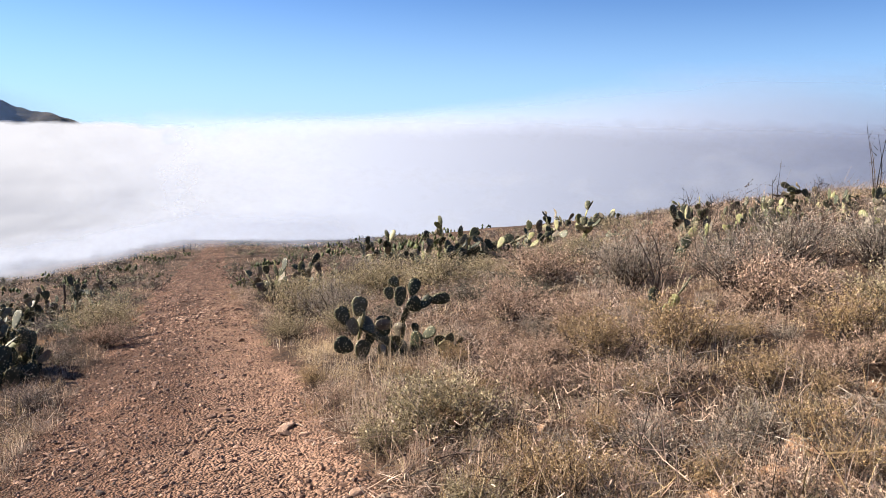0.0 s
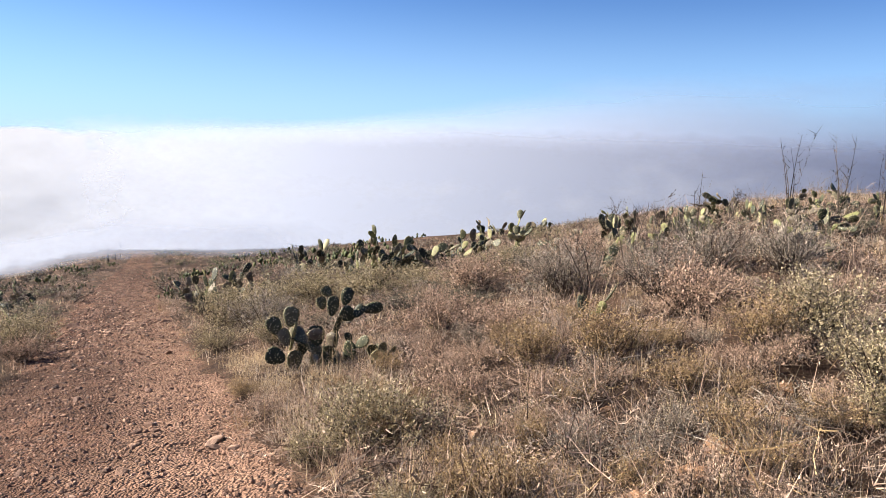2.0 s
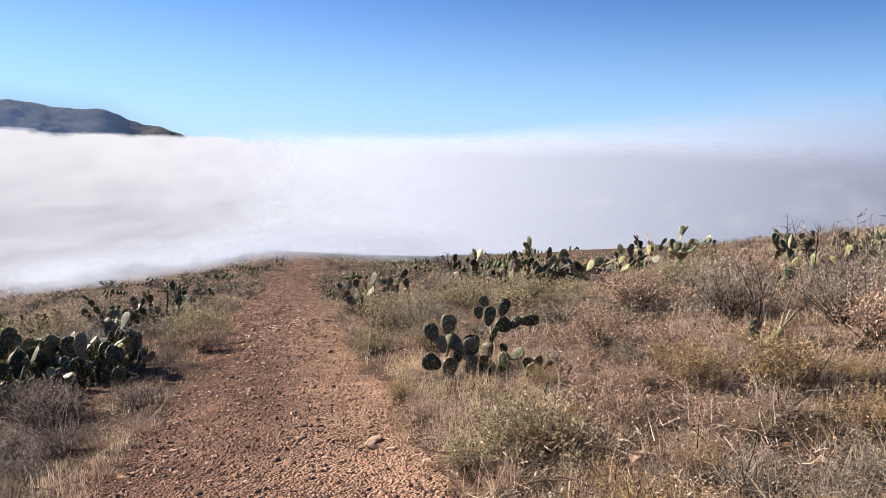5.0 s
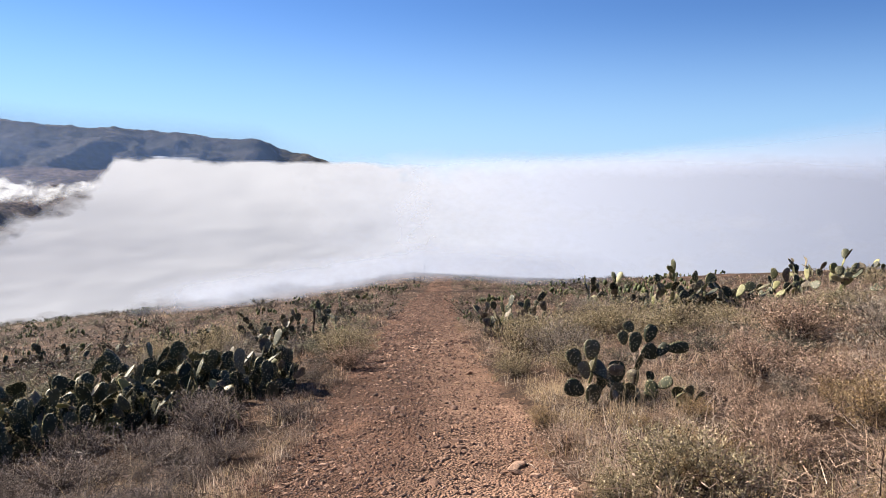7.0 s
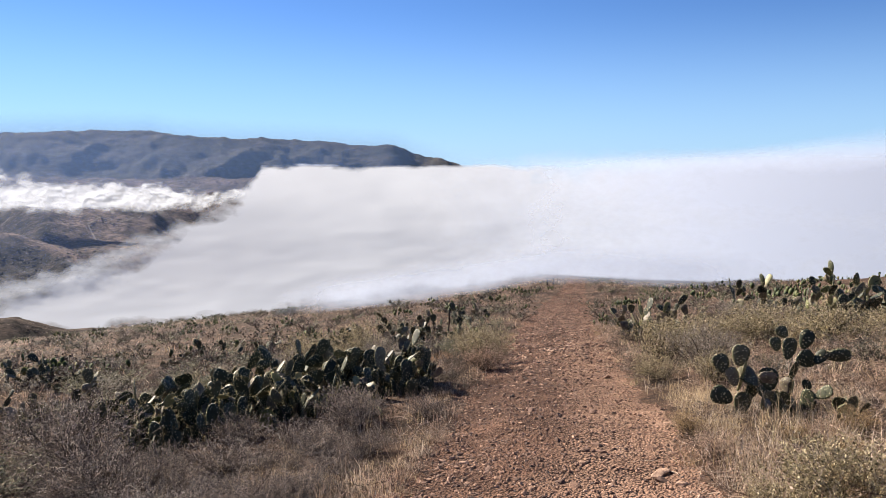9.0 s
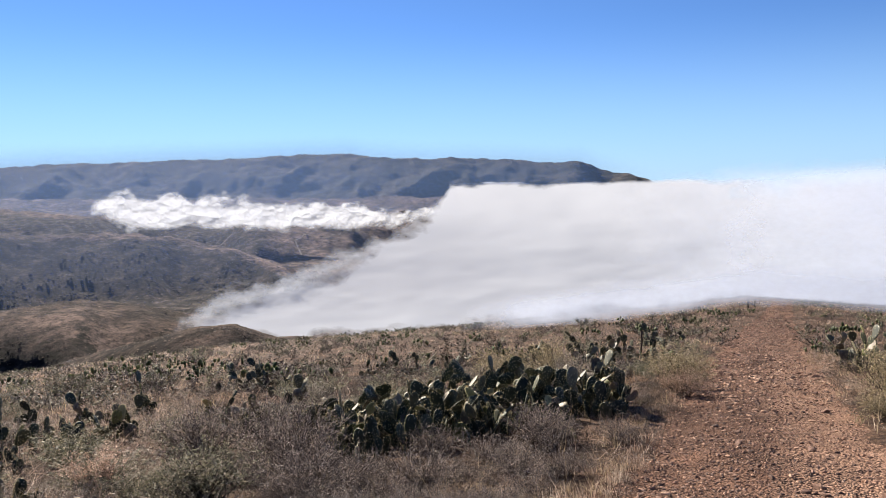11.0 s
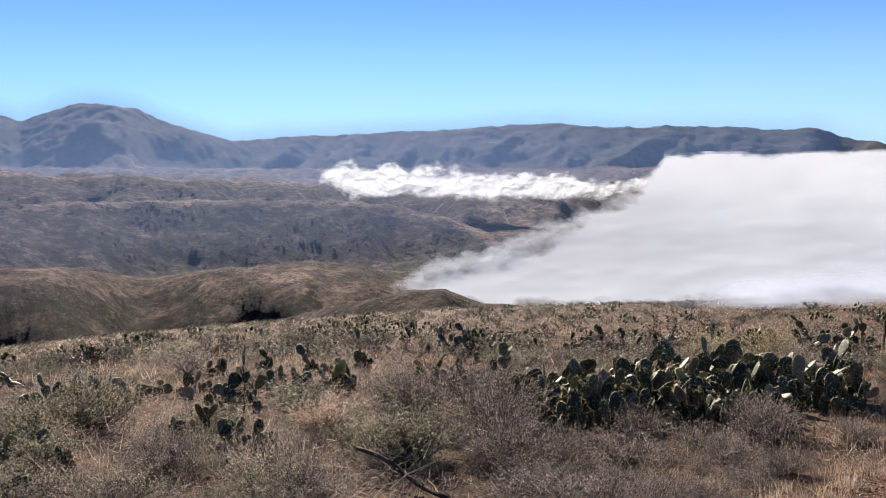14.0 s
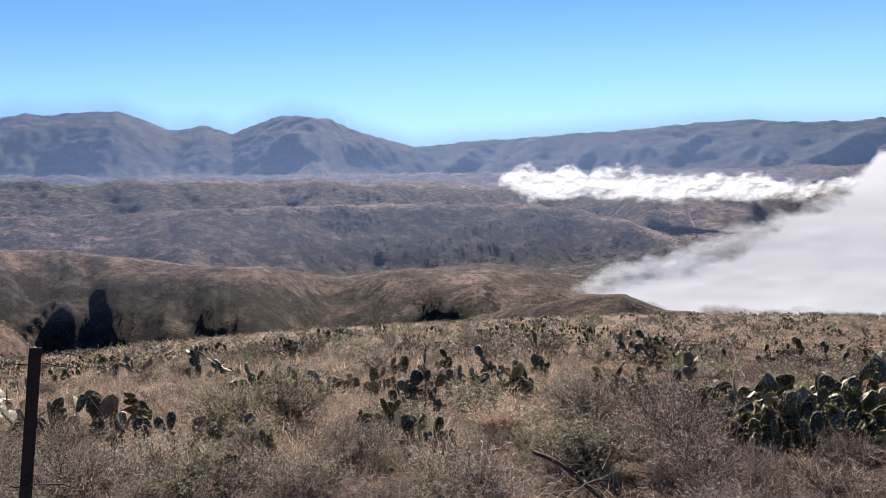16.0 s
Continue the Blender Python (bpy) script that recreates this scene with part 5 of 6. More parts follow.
for k in range(46):
    a, r = radians(g.uniform(30, 108)), g.uniform(4.8, 9.5)
    px, py = -r * math.sin(a), r * math.cos(a)
    if float(road_dist(px, py)) < 1.35 or (-9.0 < px < -5.6 and 5 < py < 9.6):
        continue
    j = g.randrange(10)
    if math.hypot(px + 4.9, py - 2.3) < 0.8:
        continue
    kinds, lab = (GREYBUSH, GREY) if j < 5 else (SAGEBUSH, OLIVE) if j < 7 else (BROWNBUSH, BROWN)
    shrub(kinds[g.randrange(3)], px, py, g.uniform(0.55, 1.0), lab, high=g.uniform(0.55, 0.9))
x, y = strewn(190, 8.5, 23, -36, 108, 1.35, 1.25)
for px, py in zip(x, y):
    if vnoise(px / 3.0, py / 3.0, 8) > 0.1 and (px > -3 or not (-9.3 < px < -5.2 and 5 < py < 11)):
        k = rng.integers(0, 10)
        kinds, lab = (SAGE_FAR, OLIVE) if k < 5 else (GREY_FAR, GREY) if k < 7 else (BROWN_FAR, BROWN)
        r = math.hypot(px, py)
        if px > -2 and py > 8:  # only low growth on the brow
            shrub(kinds[rng.integers(0, 3)], px, py, rng.uniform(0.6, 1.0), lab, high=rng.uniform(0.35, 0.55))
        else:
            shrub(kinds[rng.integers(0, 3)], px, py, rng.uniform(0.7, 1.3) + (0.25 if r > 20 else 0.0), lab, high=rng.uniform(0.5, 0.75))

mid_bush = []
for k in range(5):
    (wv, wt, _), (lv, lt) = shrub_shape(496 + k, 1.0, 0.55, 40, 5, 7, 0.016, thick=0.008)
    v, t, _ = joined([(wv, wt, 0), (lv, lt, 0)])
    mid_bush.append((v, t))
x, y = strewn(230, 8.5, 26, 24, 104, 1.5, 1.2)
keep = ~((x > -9.3) & (x < -5.2) & (y > 5) & (y < 11)) & (vnoise(x / 2.5, y / 2.5, 58) > -0.1)
x, y = x[keep], y[keep]
scattered("middle_scrub", mid_bush, x, y, rng.uniform(0.55, 1.2, len(x)), [MOSS, SAGE_GREY, DUSK_LEAF], rng.choice([0, 0, 1, 2], len(x)), "rounded olive and grey bushes over the middle of the slope", "scrub", squash=rng.uniform(0.45, 0.75, len(x)))

# small dry shrubs crowding the near slopes
BROWN_LOW = [shrub_kind(470 + k, TWIG, BROWN_LEAF, width=1.0, height=0.55, stems=56, twigs=9, leaves=9, leaf=0.0095, thick=0.0065) for k in range(3)]
OCHRE_LOW = [shrub_kind(473 + k, TWIG, OCHRE, width=0.9, height=0.60, stems=52, twigs=8, leaves=10, leaf=0.0095, thick=0.006, upright=0.7) for k in range(3)]
GREY_LOW = [shrub_kind(476 + k, TWIG_GREY, SAGE_GREY, width=1.0, height=0.60, stems=62, twigs=9, leaves=6, leaf=0.009, thick=0.0065) for k in range(3)]
SAGE_LOW = [shrub_kind(492 + k, TWIG_GREY, SAGE, width=1.0, height=0.60, stems=56, twigs=9, leaves=9, leaf=0.0095, thick=0.0065) for k in range(3)]
for n, a0, a1, r0, r1, odds in [(110, -36, 4, 2.9, 8.5, (BROWN_LOW, BROWN_LOW, OCHRE_LOW, GREY_LOW)), (80, 50, 110, 4.2, 9.0, (GREY_LOW, GREY_LOW, BROWN_LOW, SAGE_LOW)), (20, 34, 56, 4.5, 7.0, (BROWN_LOW, GREY_LOW))]:
    for k in range(n):
        a, r = radians(g.uniform(a0, a1)), r0 + (r1 - r0) * g.random() ** 0.8
        px, py = -r * math.sin(a), r * math.cos(a)
        kinds = g.choice(odds)
        size = g.uniform(0.28, 0.6)
        if float(road_dist(px, py)) < 1.3 + 0.3 * size or math.hypot(px + 0.5, py - 7.8) < 0.9 or math.hypot(px + 4.9, py - 2.3) < 0.8 or (-9.0 < px < -5.6 and 5 < py < 9.6):
            continue
        lab = GREY if kinds is GREY_LOW else BROWN if kinds is BROWN_LOW else OLIVE if kinds is SAGE_LOW else YELLOW
        shrub(kinds[g.randrange(len(kinds))], px, py, size, lab, high=g.uniform(0.6, 1.0))

# far bushes and grass, joined
lo_bush = []
for k in range(6):
    (wv, wt, _), (lv, lt) = shrub_shape(460 + k, 1.0, 0.5, 10, 3, 5, 0.030, thick=0.014)
    v, t, _ = joined([(wv, wt, 0), (lv, lt, 0)])
    lo_bush.append((v, t))
x, y = strewn(1900, 17, 125, 3, 108, 1.15, 1.1)
scattered("far_scrub", lo_bush, x, y, rng.uniform(0.7, 1.6, len(x)), [FIELD_GREEN, MOSS, FIELD_BROWN, TWIG_DARK], rng.choice([0, 0, 1, 1, 2, 2, 3], len(x)), "low dry scrub over the far slope", "scrub", squash=rng.uniform(0.45, 0.8, len(x)))

# ---- dry grass ----
def clumped(x, y):
    """Leaves patches of bare soil among the growth near by."""
    keep = (fbm(x / 0.55, y / 0.55, 77, 3) > -0.06 + 0.3 * (rng.uniform(0, 1, len(x)) - 0.5)) | (np.hypot(x, y) > 11)
    keep &= (x + 0.3 * y > -2.2) | (np.hypot(x, y) > 12) | (rng.uniform(0, 1, len(x)) < 0.62)
    return x[keep], y[keep]


tufts = [tuft_shape(500 + k, 38, 0.27, 0.06, 0.0036, 0.5) for k in range(6)]
wisps = [tuft_shape(520 + k, 22, 0.20, 0.09, 0.0036, 0.95) for k in range(6)]


def twig_mat_shape(seed):
    """A flat tangle of fine dry twigs lying on and just above the soil."""
    g = np.random.default_rng(seed)
    n = 46
    p = g.normal(size=(n, 3)) * [0.16, 0.16, 0.0] + np.stack([g.uniform(0, 0, n), g.uniform(0, 0, n), np.abs(g.normal(0, 0.06, n))], 1)
    d = g.normal(size=(n, 3)) * [1, 1, 0.55] + [0, 0, 0.35]
    d /= np.linalg.norm(d, axis=1, keepdims=True)
    ln = g.uniform(0.06, 0.24, n)
    path = p[:, None] + d[:, None] * (ln[:, None] * np.linspace(0, 1, 3)[None])[:, :, None]
    path[:, 1] += g.normal(size=(n, 3)) * 0.012
    path[:, :, 2] = np.maximum(path[:, :, 2], -0.01)
    wv, wt = ribbons(path, np.full(n, 0.0042), g)
    lv, lt = leaflets(path[g.integers(0, n, 70), g.integers(1, 3, 70)], 0.0065, g)
    v, t, _ = joined([(wv, wt, 0), (lv, lt, 0)])
    return v, t


tangles = [twig_mat_shape(540 + k) for k in range(8)]
x, y = strewn(3100, 2.2, 24, -40, 112, 0.98, 1.15)
x, y = clumped(x, y)
keep = (y > -0.5 * x) | (rng.uniform(0, 1, len(x)) < 0.6) | (np.hypot(x, y) > 12)
x, y = x[keep], y[keep]
scattered("dry_grass", tufts, x, y, rng.uniform(0.5, 1.25, len(x)), [STRAW, STRAW_RED, OCHRE, SAGE, FIELD_BROWN, FIELD_GREEN, PALE], np.where(x + 0.3 * y > -2.2, np.where(vnoise(x / 1.6, y / 1.6, 6) > 0.0, rng.choice([0, 1, 2], len(x)), rng.choice([1, 1, 6, 3], len(x))), np.where(vnoise(x / 1.6, y / 1.6, 6) > 0.45, np.where(y > -0.5 * x, 4, rng.choice([6, 1], len(x))), np.where(y > -0.5 * x, rng.choice([4, 4, 5, 5, 1], len(x)), rng.choice([6, 1, 4, 5, 5], len(x))))), "tufts of dry straw-coloured grass over the hillside", "grass", squash=rng.uniform(0.6, 1.1, len(x)))
x, y = clumped(*strewn(3000, 2.0, 20, -40, 112, 1.0, 1.1))
scattered("flattened_grass", wisps, x, y, rng.uniform(0.6, 1.5, len(x)), [STRAW, STRAW_RED, TWIG, TWIG_GREY, PALE, FIELD_BROWN], np.where(x + 0.3 * y > -2.2, rng.choice([0, 1, 1, 2, 4], len(x)), np.where(y > -0.5 * x, rng.choice([5, 3, 5, 1], len(x)), rng.choice([1, 2, 3, 4], len(x)))), "bent and flattened dry grass", "grass", squash=rng.uniform(0.4, 1.0, len(x)))
x, y = clumped(*strewn(4400, 2.0, 22, -40, 112, 1.08, 1.1))
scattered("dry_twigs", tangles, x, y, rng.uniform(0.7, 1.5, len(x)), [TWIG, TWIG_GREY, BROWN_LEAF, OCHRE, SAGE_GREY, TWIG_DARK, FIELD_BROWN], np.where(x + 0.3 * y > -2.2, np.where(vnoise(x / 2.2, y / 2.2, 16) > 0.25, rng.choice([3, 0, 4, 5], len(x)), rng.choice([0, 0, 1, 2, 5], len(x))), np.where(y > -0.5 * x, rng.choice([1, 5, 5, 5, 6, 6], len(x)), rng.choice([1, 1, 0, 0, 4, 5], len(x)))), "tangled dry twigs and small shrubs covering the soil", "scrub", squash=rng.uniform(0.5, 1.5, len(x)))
lo_tuft = [tuft_shape(560 + k, 12, 0.34, 0.16, 0.016, 0.5) for k in range(6)]
x, y = strewn(10500, 15, 118, 0, 110, 1.08, 1.05)
scattered("far_grass", lo_tuft, x, y, rng.uniform(0.7, 1.6, len(x)) * np.clip(np.hypot(x, y) / 30, 1, 2.2), [STRAW, STRAW_RED, FIELD_GREEN, FIELD_BROWN, PALE], np.where(y < -0.62 * x, rng.choice([0, 1, 1, 1, 3], len(x)), np.where(vnoise(x / 6, y / 6, 26) > 0.4, rng.choice([0, 1, 3], len(x)), rng.choice([1, 2, 3, 3], len(x)))), "dry grass over the far slope", "grass", squash=rng.uniform(0.22, 0.5, len(x)) * np.clip(32 / np.hypot(x, y), 0.5, 1.2))

# thin grass between the wheel tracks where the road fades
y = rng.uniform(38, 92, 420)
x = road_centre(y) + rng.normal(0, 0.28, 420) + np.where(rng.uniform(0, 1, 420) < 0.25, rng.choice([-1.1, 1.1], 420), 0)
scattered("track_grass", lo_tuft, x, y, rng.uniform(0.6, 1.2, len(x)), [STRAW_RED, FIELD_BROWN, FIELD_GREEN], rng.choice([0, 1, 1, 2], len(x)), "low dry grass growing between the wheel tracks", "grass", squash=rng.uniform(0.25, 0.5, len(x)))

# growth along the brow of the bank
x, y = strewn(1500, 9, 33, -40, 3, 1.2, 1.2)
scattered("brow_grass", lo_tuft, x, y, rng.uniform(0.6, 1.3, len(x)), [STRAW, STRAW_RED, SAGE_GREY, FIELD_BROWN, SAGE], rng.choice([0, 1, 1, 2, 3, 4], len(x)), "dry grass and low scrub along the brow of the bank", "grass", squash=rng.uniform(0.3, 0.6, len(x)))
x, y = strewn(420, 10, 33, -40, 3, 1.3, 1.2)
scattered("brow_scrub", lo_bush, x, y, rng.uniform(0.4, 0.8, len(x)), [FIELD_GREEN, SAGE_GREY, FIELD_BROWN, TWIG_GREY], rng.choice([0, 1, 1, 2, 3], len(x)), "low grey-green scrub along the brow of the bank", "scrub", squash=rng.uniform(0.35, 0.6, len(x)))

# rusty and straw-coloured grass along the verge beyond the track
RUSTY = plant_mat("rusty_grass", [(0.0, (0.12, 0.065, 0.035)), (0.3, (0.32, 0.18, 0.095)), (0.7, (0.52, 0.32, 0.18)), (1.0, (0.66, 0.47, 0.30))], 0.34)
y = 2.6 + 17 * rng.uniform(0, 1, 1500) ** 1.4
x = road_centre(y) - rng.uniform(1.15, 2.9, 1500) ** 1.0
keep = (vnoise(x / 1.1, y / 1.1, 46) > -0.25) & (np.hypot(x + 5.9, y - 7.6) > 1.0)
x, y = x[keep], y[keep]
scattered("verge_grass", tufts, x, y, rng.uniform(0.55, 1.15, len(x)), [STRAW, STRAW_RED, RUSTY, PALE, FIELD_BROWN], np.where((vnoise(x / 1.8, y / 1.8, 48) > -0.1) & (vnoise(x / 4.0, y / 4.0, 49) > -0.2), rng.choice([2, 2, 1, 4], len(x)), np.where(y > 6.5, rng.choice([4, 4, 1], len(x)), rng.choice([0, 1, 3, 4], len(x)))), "rusty and straw-coloured dry grass along the verge", "grass", squash=rng.uniform(0.3, 0.75, len(x)))

# pale straw beside the track, under the near cacti
x, y = rng.uniform(-1.8, 0.2, 420), rng.uniform(4.9, 9.0, 420)
keep = (road_dist(x, y) > 1.1) & (np.hypot(x - 0.02, y - 4.75) > 0.5)
x, y = x[keep], y[keep]
loose = [tuft_shape(570 + k, 30, 0.28, 0.07, 0.0034, 0.85) for k in range(6)]
scattered("pale_straw", loose, x, y, rng.uniform(0.5, 1.15, len(x)), [STRAW, PALE], rng.choice([0, 0, 1], len(x)), "pale dead grass in loose tufts beside the track", "grass", squash=rng.uniform(0.5, 1.0, len(x)))
x, y = strewn(1300, 6.5, 17, 63, 110, 1.1, 1.1)
scattered("pale_twigs", loose + tangles, x, y, rng.uniform(0.5, 1.2, len(x)), [PALE, TWIG_GREY, STRAW_RED], rng.choice([0, 1, 1, 2], len(x)), "pale grey dead grass and twigs on the slope", "grass", squash=rng.uniform(0.5, 1.1, len(x)))

x, y = clumped(*strewn(1500, 2.5, 11, -38, 9, 1.12, 1.1))
scattered("bleached_twigs", loose + tangles, x, y, rng.uniform(0.4, 0.9, len(x)), [PALE, STRAW_RED, TWIG, TWIG_GREY], rng.choice([0, 0, 1, 2, 3], len(x)), "bleached dead grass and fine twigs over the bank", "grass", squash=rng.uniform(0.5, 1.1, len(x)))

# the same growth round and behind
x, y = strewn(800, 1.2, 10, 105, 325, 1.1, 1.2)
scattered("dry_grass", tufts + wisps, x, y, rng.uniform(0.5, 1.1, len(x)), [STRAW, STRAW_RED, SAGE, FIELD_BROWN], rng.choice([0, 1, 1, 2, 3], len(x)), "tufts of dry straw-coloured grass over the hillside", "grass")
x, y = strewn(900, 1.2, 10, 105, 325, 1.1, 1.2)
scattered("dry_twigs", tangles, x, y, rng.uniform(0.7, 1.4, len(x)), [TWIG, TWIG_GREY, BROWN_LEAF, TWIG_DARK], rng.choice([0, 1, 2, 3], len(x)), "tangled dry twigs and small shrubs covering the soil", "scrub")
x, y = strewn(120, 1.1, 2.6, -40, 112, 1.15, 1.0)
scattered("dry_twigs", tangles, x, y, rng.uniform(0.5, 0.9, len(x)), [TWIG, TWIG_GREY, BROWN_LEAF], rng.choice([0, 1, 2], len(x)), "tangled dry twigs and small shrubs covering the soil", "scrub")

# tall bent straws
x, y = strewn(150, 4.5, 16, -22, 14, 1.15, 1.2)
x2, y2 = strewn(55, 5, 15, 30, 105, 1.15, 1.2)
x, y = np.concatenate([x, x2]), np.concatenate([y, y2])
straws = [tuft_shape(580 + k, 4, 0.85, 0.05, 0.0034, 0.7) for k in range(8)]
scattered("tall_straws", straws, x, y, rng.uniform(0.5, 1.1, len(x)), [STRAW], np.zeros(len(x), int), "tall bent straws of dead grass", "grass")

# brush on the far hills
blob = []
for k in range(6):
    g = np.random.default_rng(600 + k)
    bm = bmesh.new()
    bmesh.ops.create_icosphere(bm, subdivisions=1, radius=1.0)
    v = np.array([p.co[:] for p in bm.verts]) * g.uniform(0.65, 1.25, (len(bm.verts), 1)) * [1, 1, 0.55] + [0, 0, 0.1]
    t = np.array([[p.index for p in f.verts] for f in bm.faces])
    bm.free()
    blob.append((v, t))
def hill_brush(n, r0, r1, a0, a1, size, thresh, seed):
    r, a = rng.uniform(r0, r1, n), np.radians(rng.uniform(a0, a1, n))
    x, y = -r * np.sin(a), r * np.cos(a)
    keep = fbm(x / (r0 * 0.07), y / (r0 * 0.07), seed, 4) + 0.5 * fbm(x / (r0 * 0.3), y / (r0 * 0.3), seed + 3, 2) > thresh
    x, y = x[keep], y[keep]
    return x, y, rng.uniform(0.5, 1.4, len(x)) * size


sets = [hill_brush(32000, 150, 440, 48, 114, 0.36, -0.45, 33), hill_brush(19000, 460, 900, 40, 114, 1.0, 0.0, 35), hill_brush(9000, 950, 1700, 36, 114, 2.0, -0.04, 36), hill_brush(7000, 400, 720, 42, 67, 0.9, -0.05, 37)]
x, y, s = (np.concatenate([q[k] for q in sets]) for k in range(3))
scattered("hill_brush", blob, x, y, s, [FAR_BUSH, SCRUB_BUSH], np.where(np.hypot(x, y) < 450, np.ones(len(x), int), rng.choice([0, 0, 1], len(x))), "dark scrub dotted over the far hills", "scrub", sink=0.1, squash=rng.uniform(0.25, 0.5, len(x)))

# ---- stones ----
def stone_shape(seed, sub, flat, rough, chip=0.0):
    """A weathered angular stone: a lumpy ball cut by a few planes."""
    g = np.random.default_rng(seed)
    bm = bmesh.new()
    bmesh.ops.create_icosphere(bm, subdivisions=sub, radius=1.0)
    v = np.array([p.co[:] for p in bm.verts])
    t = np.array([[p.index for p in f.verts] for f in bm.faces])
    bm.free()
    for _ in range(7):
        n = g.normal(size=3)
        n /= np.linalg.norm(n)
        over = np.maximum(v @ n - g.uniform(0.45, 0.8), 0)
        v = v - over[:, None] * n
    v = v * (1 + rough * np.array([noise.noise(Vector(p * 2.1) + Vector((seed, 0, 0))) for p in v])[:, None])
    v = v * [g.uniform(0.9, 1.3), g.uniform(0.7, 1.0), flat]
    return v, t


STONES = [stone_shape(700 + k, 2, 0.5, 0.25) for k in range(6)]
ROCKS = [stone_shape(720 + k, 3, 0.62, 0.3) for k in range(5)]
PEBBLES = [stone_shape(740 + k, 1, 0.6, 0.3) for k in range(8)]
rock_mesh = [mesh_of("rock", v, t, [ROCK], flat=True) for v, t in ROCKS]
stone_mesh = [mesh_of("stone", v, t, [STONE], flat=True) for v, t in STONES]
for k, (x, y, s, tilt) in enumerate([(1.58, 4.5, 0.075, 60), (0.68, 4.45, 0.09, 5), (1.67, 3.36, 0.15, 10), (1.92, 3.2, 0.16, -8), (1.95, 3.62, 0.14, 6), (2.2, 3.4, 0.14, 12), (0.8, 4.0, 0.13, -5), (1.3, 3.15, 0.12, 8), (1.05, 3.1, 0.08, 15),
                                     (2.45, 3.75, 0.13, -12), (1.45, 3.8, 0.09, 20), (2.7, 4.3, 0.10, 5), (1.2, 4.25, 0.07, 10), (2.3, 4.0, 0.09, 0), (0.45, 3.6, 0.07, 8), (-0.3, 3.65, 0.08, -6), (-0.1, 3.35, 0.09, 4), (0.15, 3.1, 0.07, 9)]):
    ob = tagged(new("rock", rock_mesh[k % 5]), "weathered orange-brown rock half buried among dry twigs", "rock", "rocks on the bank")
    ob.matrix_world = place(x, y, 0.08 * s, k * 1.3) @ Matrix.Rotation(radians(tilt), 4, "X") @ Matrix.Scale(s * 0.85, 4)
stones = [(-1.24, 5.62, 0.085), (-7.0, 17.0, 0.16), (-3.13, 10.95, 0.07), (-2.0, 6.1, 0.05), (-2.41, 7.7, 0.06), (-3.6, 14.2, 0.09), (-4.6, 15.9, 0.10), (-1.9, 5.1, 0.05), (-2.6, 5.3, 0.05)]
g = random.Random(5)
while len(stones) < 260:
    yy = 2.6 + 16 * g.random() ** 1.6
    stones.append((float(road_centre(yy)) + g.gauss(0, 0.5) * ROAD_HALF * 1.25, yy, 0.016 + 0.045 * g.random() ** 2.5))
for k, (x, y, s) in enumerate(stones):
    ob = tagged(new("stone", stone_mesh[k % 6]), "loose angular brown stone lying on the dirt track", "stone", "loose stones on the track")
    ob.matrix_world = Matrix.Translation((x, y, max(float(road_top(np.array([x]), np.array([y]))[0]), ground_at(x, y) - 0.03) + 0.15 * s)) @ Matrix.Rotation(g.uniform(0, 6.28), 4, "Z") @ Matrix.Rotation(g.uniform(-0.3, 0.3), 4, "X") @ Matrix.Scale(s, 4)
n = 70000
yy = 2.2 + 50 * rng.uniform(0, 1, n) ** 2.7
yy[::4] = rng.uniform(-6, 2.6, len(yy[::4]))
off = np.concatenate([rng.normal(-0.25, 0.45, n // 3), rng.uniform(-1.7, 1.5, n - n // 3)])
keep = fbm(off * 1.6 + 9, yy * 1.3, 61, 4) > rng.uniform(-0.9, 0.25, n)
xx, yy = (road_centre(yy) + off * ROAD_HALF)[keep], yy[keep]
scattered("gravel", PEBBLES, xx, yy, (0.0075 + 0.030 * rng.uniform(0, 1, len(xx)) ** 3.4) * np.clip(np.hypot(xx, yy) / 11, 0.85, 1.5), [STONE], np.zeros(len(xx), int), "fine brown gravel strewn over the dirt track", "gravel", sink=-0.002, on=lambda a, b: np.maximum(road_top(a, b), land(a, b) - 0.02), flat=True)

# ---- tall dry weeds on the brow ----
def weed(x, y, tall, seed, lean=0.15):
    g = np.random.default_rng(seed)
    root = tagged(new("dry_weed"), "tall bare dry weed with thin dark stalks and seed buds", "weed", "dry weeds on the brow")
    root.matrix_world = place(x, y, 0.03, g.uniform(0, 6.28))
    n = 5
    d = np.stack([g.normal(0, lean, n), g.normal(0, lean, n), np.ones(n)], 1) * (tall * g.uniform(0.55, 1.0, n))[:, None]
    ks = np.linspace(0, 1, 5)
    path = d[:, None] * ks[None, :, None] + g.normal(size=(n, 1, 3)) * 0.05 * (ks * (1 - ks))[None, :, None] * 4
    for j in range(n):
        part("stalk", mesh_of("stalk", *ribbons(path[j:j + 1], np.full(1, 0.02), g), [TWIG_DARK]), root)
    m = 34
    w, t = g.integers(0, n, m), g.uniform(0.3, 1, m)
    a = d[w] * t[:, None]
    b = a + (g.normal(size=(m, 3)) * [0.5, 0.5, 0.3] + [0, 0, 0.6]) * 0.16
    tagged(part("twig_spray", mesh_of("twig_spray", *ribbons(np.stack([a, b], 1), np.full(m, 0.010), g), [TWIG_DARK]), root), kind="stuff")
    tagged(part("seed_head", mesh_of("seed_head", *leaflets(np.concatenate([a, b, (a + b) / 2]), 0.014, g, 1.4), [TWIG_DARK]), root), kind="stuff")


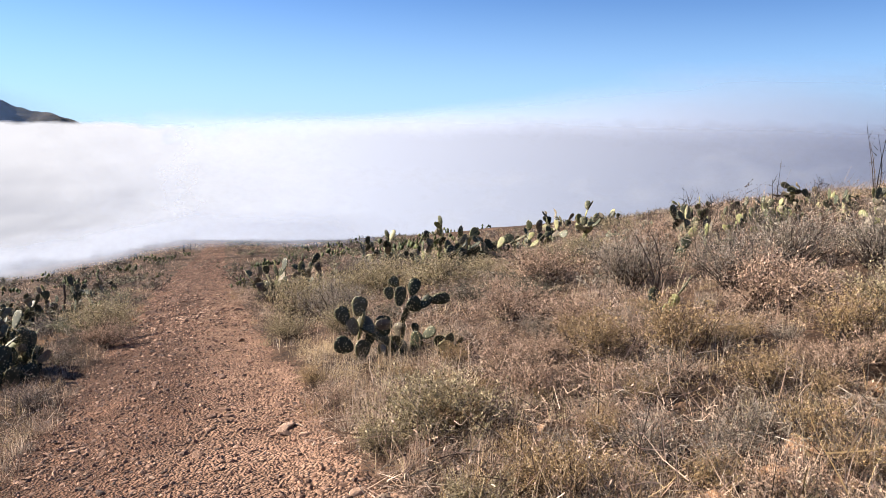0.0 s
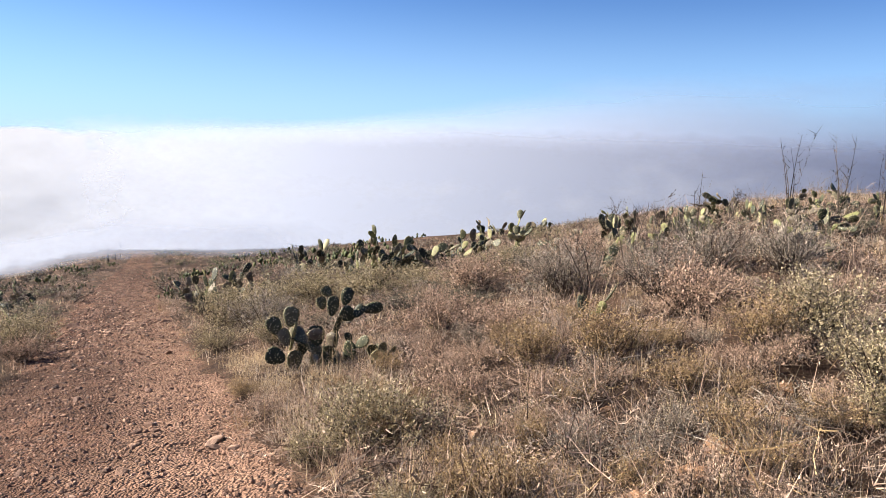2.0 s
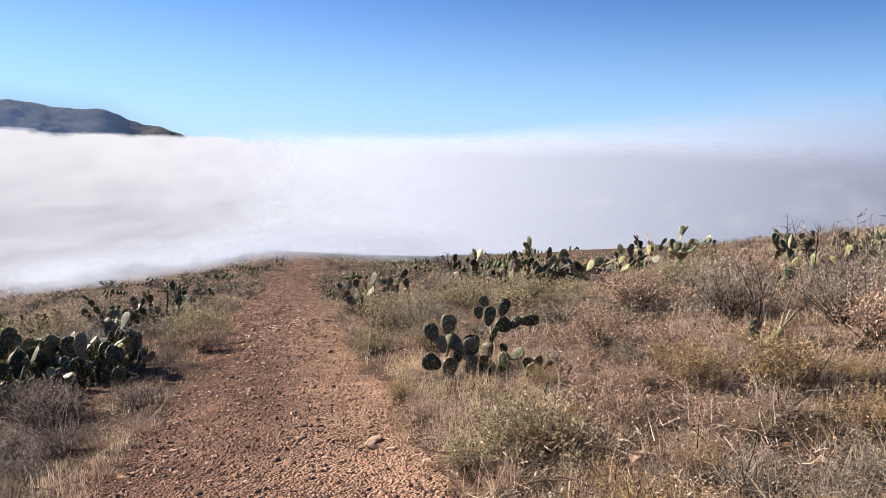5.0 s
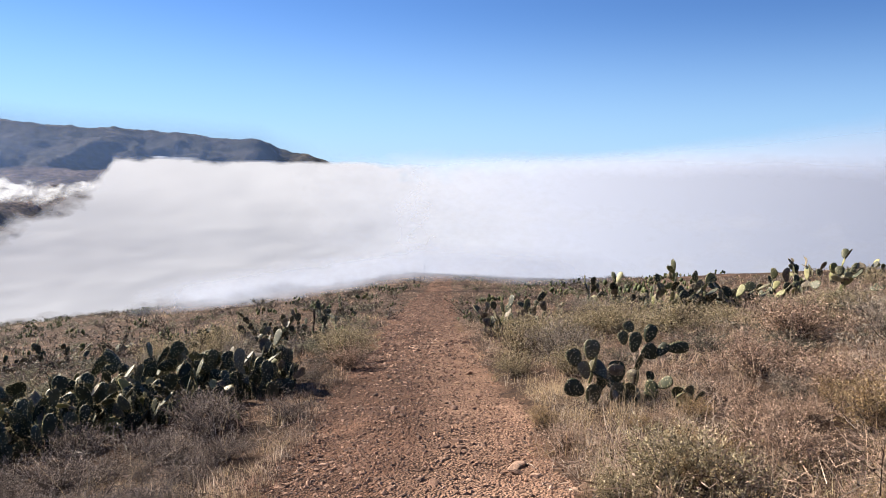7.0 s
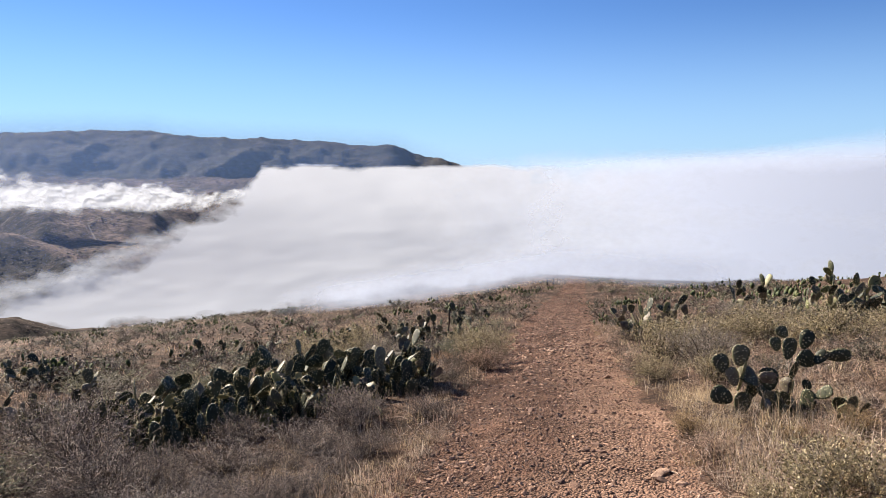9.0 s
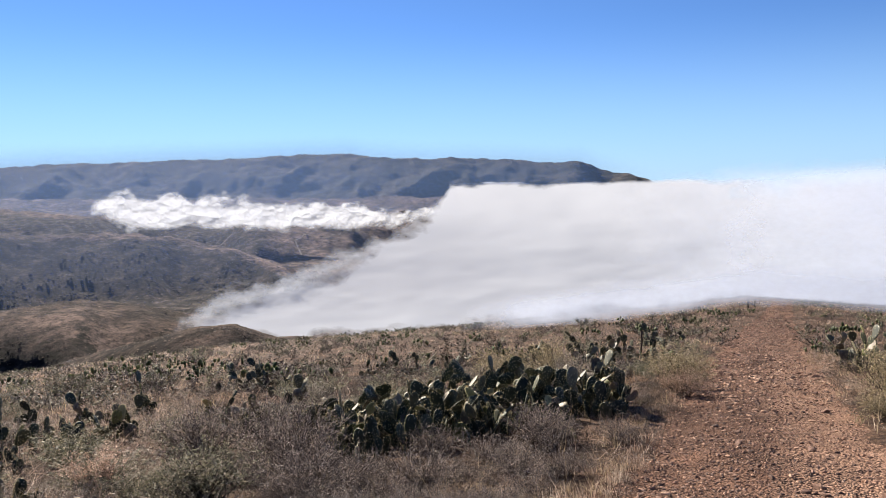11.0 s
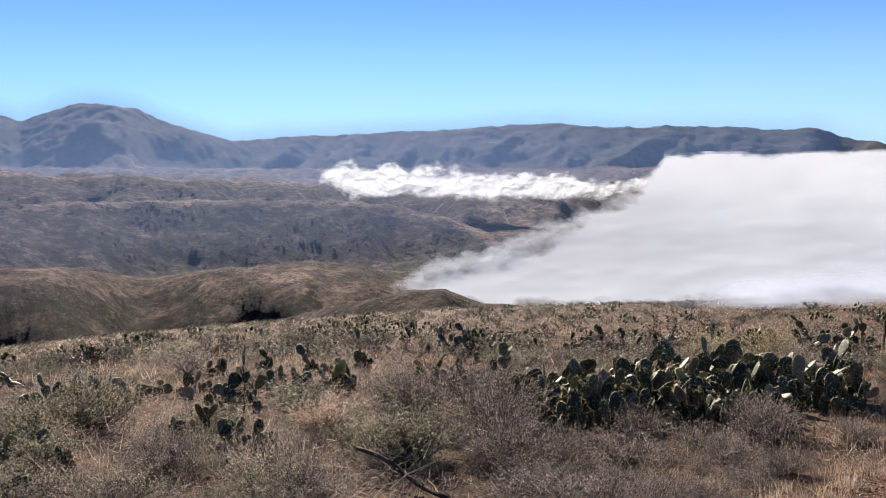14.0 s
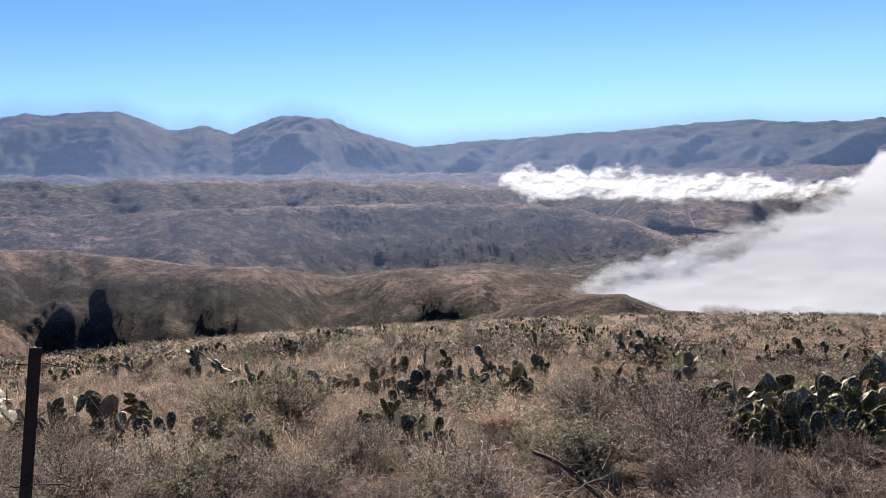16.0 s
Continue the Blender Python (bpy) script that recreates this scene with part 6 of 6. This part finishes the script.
for k, (x, y, tall) in enumerate([(5.08, 15.2, 1.05), (5.3, 14.5, 0.85), (5.6, 13.9, 0.8), (6.04, 13.2, 1.05), (6.36, 12.5, 0.8), (6.87, 11.6, 1.6), (7.3, 10.9, 1.45), (7.6, 10.3, 1.5), (5.8, 14.6, 0.75), (4.2, 9.6, 1.2), (3.4, 9.3, 1.1), (4.6, 12.5, 0.9), (2.6, 8.6, 0.95), (3.9, 16.4, 0.7), (6.6, 12.9, 0.7)]):
    weed(x, y, tall, 800 + k)

# ---- posts ----
def tube(path, radius, sides=8):
    """A thin round bar along points."""
    v, t = [], []
    path = [Vector(p) for p in path]
    for i, p in enumerate(path):
        d = (path[min(i + 1, len(path) - 1)] - path[max(i - 1, 0)]).normalized()
        q = d.to_track_quat("Z", "Y").to_matrix()
        for j in range(sides):
            a = 2 * math.pi * j / sides
            v.append(p + q @ Vector((math.cos(a) * radius, math.sin(a) * radius, 0)))
    t = grid_tris(len(path), sides, True)
    cap = [[0, j + 1, j] for j in range(1, sides - 1)] + [[len(v) - sides, len(v) - sides + j, len(v) - sides + j + 1] for j in range(1, sides - 1)]
    return np.array(v), np.vstack([t, cap])


def steel_post(x, y, height, lean_deg, turn):
    """A T-section steel fence post with studs down its face and twists of old wire."""
    root = tagged(new("fence_post"), "dark rusted steel fence post leaning in the scrub", "post", "fence posts")
    root.matrix_world = place(x, y, 0.25) @ Matrix.Rotation(radians(turn), 4, "Z") @ Matrix.Rotation(radians(lean_deg), 4, "Y")
    bm = bmesh.new()
    for sx, sy, oy in ((0.040, 0.006, 0.0), (0.006, 0.034, 0.017)):
        geo = bmesh.ops.create_cube(bm, size=1.0)
        for p in geo["verts"]:
            p.co = Vector((p.co.x * sx, p.co.y * sy + oy, (p.co.z + 0.5) * (height + 0.25)))
    bmesh.ops.bevel(bm, geom=bm.edges[:], offset=0.0012, segments=1, affect="EDGES")
    me = bpy.data.meshes.new("shaft")
    bm.to_mesh(me), bm.free()
    me.materials.append(RUST)
    part("shaft", me, root)
    bm = bmesh.new()
    geo = bmesh.ops.create_cube(bm, size=1.0)
    for p in geo["verts"]:
        p.co = Vector((p.co.x * 0.016, p.co.y * 0.010, p.co.z * 0.009))
    bmesh.ops.bevel(bm, geom=bm.edges[:], offset=0.0025, segments=1, affect="EDGES")
    stud = bpy.data.meshes.new("stud")
    bm.to_mesh(stud), bm.free()
    stud.materials.append(RUST)
    for k in range(int(height / 0.055)):
        part("stud", stud, root, "", Matrix.Translation((0, -0.007, 0.32 + k * 0.055)))
    for z, l, r_ in ((height + 0.25 - 0.055, 0.075, 0.09), (height - 0.24, 0.05, 0.16)):
        pts = [(-l, -0.012, z + 0.004), (-0.03, -0.011, z - 0.002), (0, -0.014, z), (0.03, -0.011, z + 0.003), (r_ * 0.7, -0.02, z - 0.006), (r_, -0.022, z - 0.010 - 0.1 * (r_ > 0.1) * r_)]
        part("wire", mesh_of("wire", *tube(pts, 0.0022, 6), [RUST]), root, "twisted end of old fence wire")
    return root


steel_post(-3.099, -1.007, 1.47, 8.9, 106)


def wood_post(x, y, height, radius, seed):
    g = np.random.default_rng(seed)
    root = tagged(new("fence_post"), "weathered dark wooden fence post beside the dirt track", "post", "fence posts")
    root.matrix_world = place(x, y, 0.2)
    pts = [(g.normal(0, 0.01), g.normal(0, 0.01), z) for z in np.linspace(0, height + 0.2, 7)]
    v, t = tube(pts, radius, 10)
    v += g.normal(size=v.shape) * 0.006
    part("shaft", mesh_of("shaft", v, t, [OLD_WOOD]), root)
    part("wire", mesh_of("wire", *tube([(-radius, 0, height), (0, -radius * 1.1, height), (radius, 0, height)], 0.004, 6), [RUST]), root)


wood_post(-23.3, 64.3, 1.1, 0.10, 1)
wood_post(-27.0, 78.0, 1.7, 0.04, 2)
wood_post(-25.4, 72.0, 0.8, 0.05, 4)
wood_post(-9.6, 18.0, 0.9, 0.025, 3)

# a fallen dark branch near the feet
branch = tagged(new("fallen_branch"), "charred dark fallen branch lying in the dry scrub", "branch")
branch.matrix_world = place(-5.35, 2.48, -0.13, radians(14)) @ Matrix.Rotation(radians(4), 4, 'Y')
g = np.random.default_rng(9)
pts = [(u * 1.15 - 0.57, 0.03 * math.sin(u * 5), 0.02 * math.sin(u * 7) + 0.02) for u in np.linspace(0, 1, 9)]
v, t = tube(pts, 0.02, 8)
part("limb", mesh_of("limb", v + g.normal(size=v.shape) * 0.003, t, [OLD_WOOD]), branch)
for k in range(4):
    a = 0.15 * k - 0.2
    part("side_twig", mesh_of("side_twig", *tube([(a, 0, 0.03), (a + 0.06, 0.05 * (-1) ** k, 0.07), (a + 0.13, 0.10 * (-1) ** k, 0.09)], 0.005, 6), [OLD_WOOD]), branch)
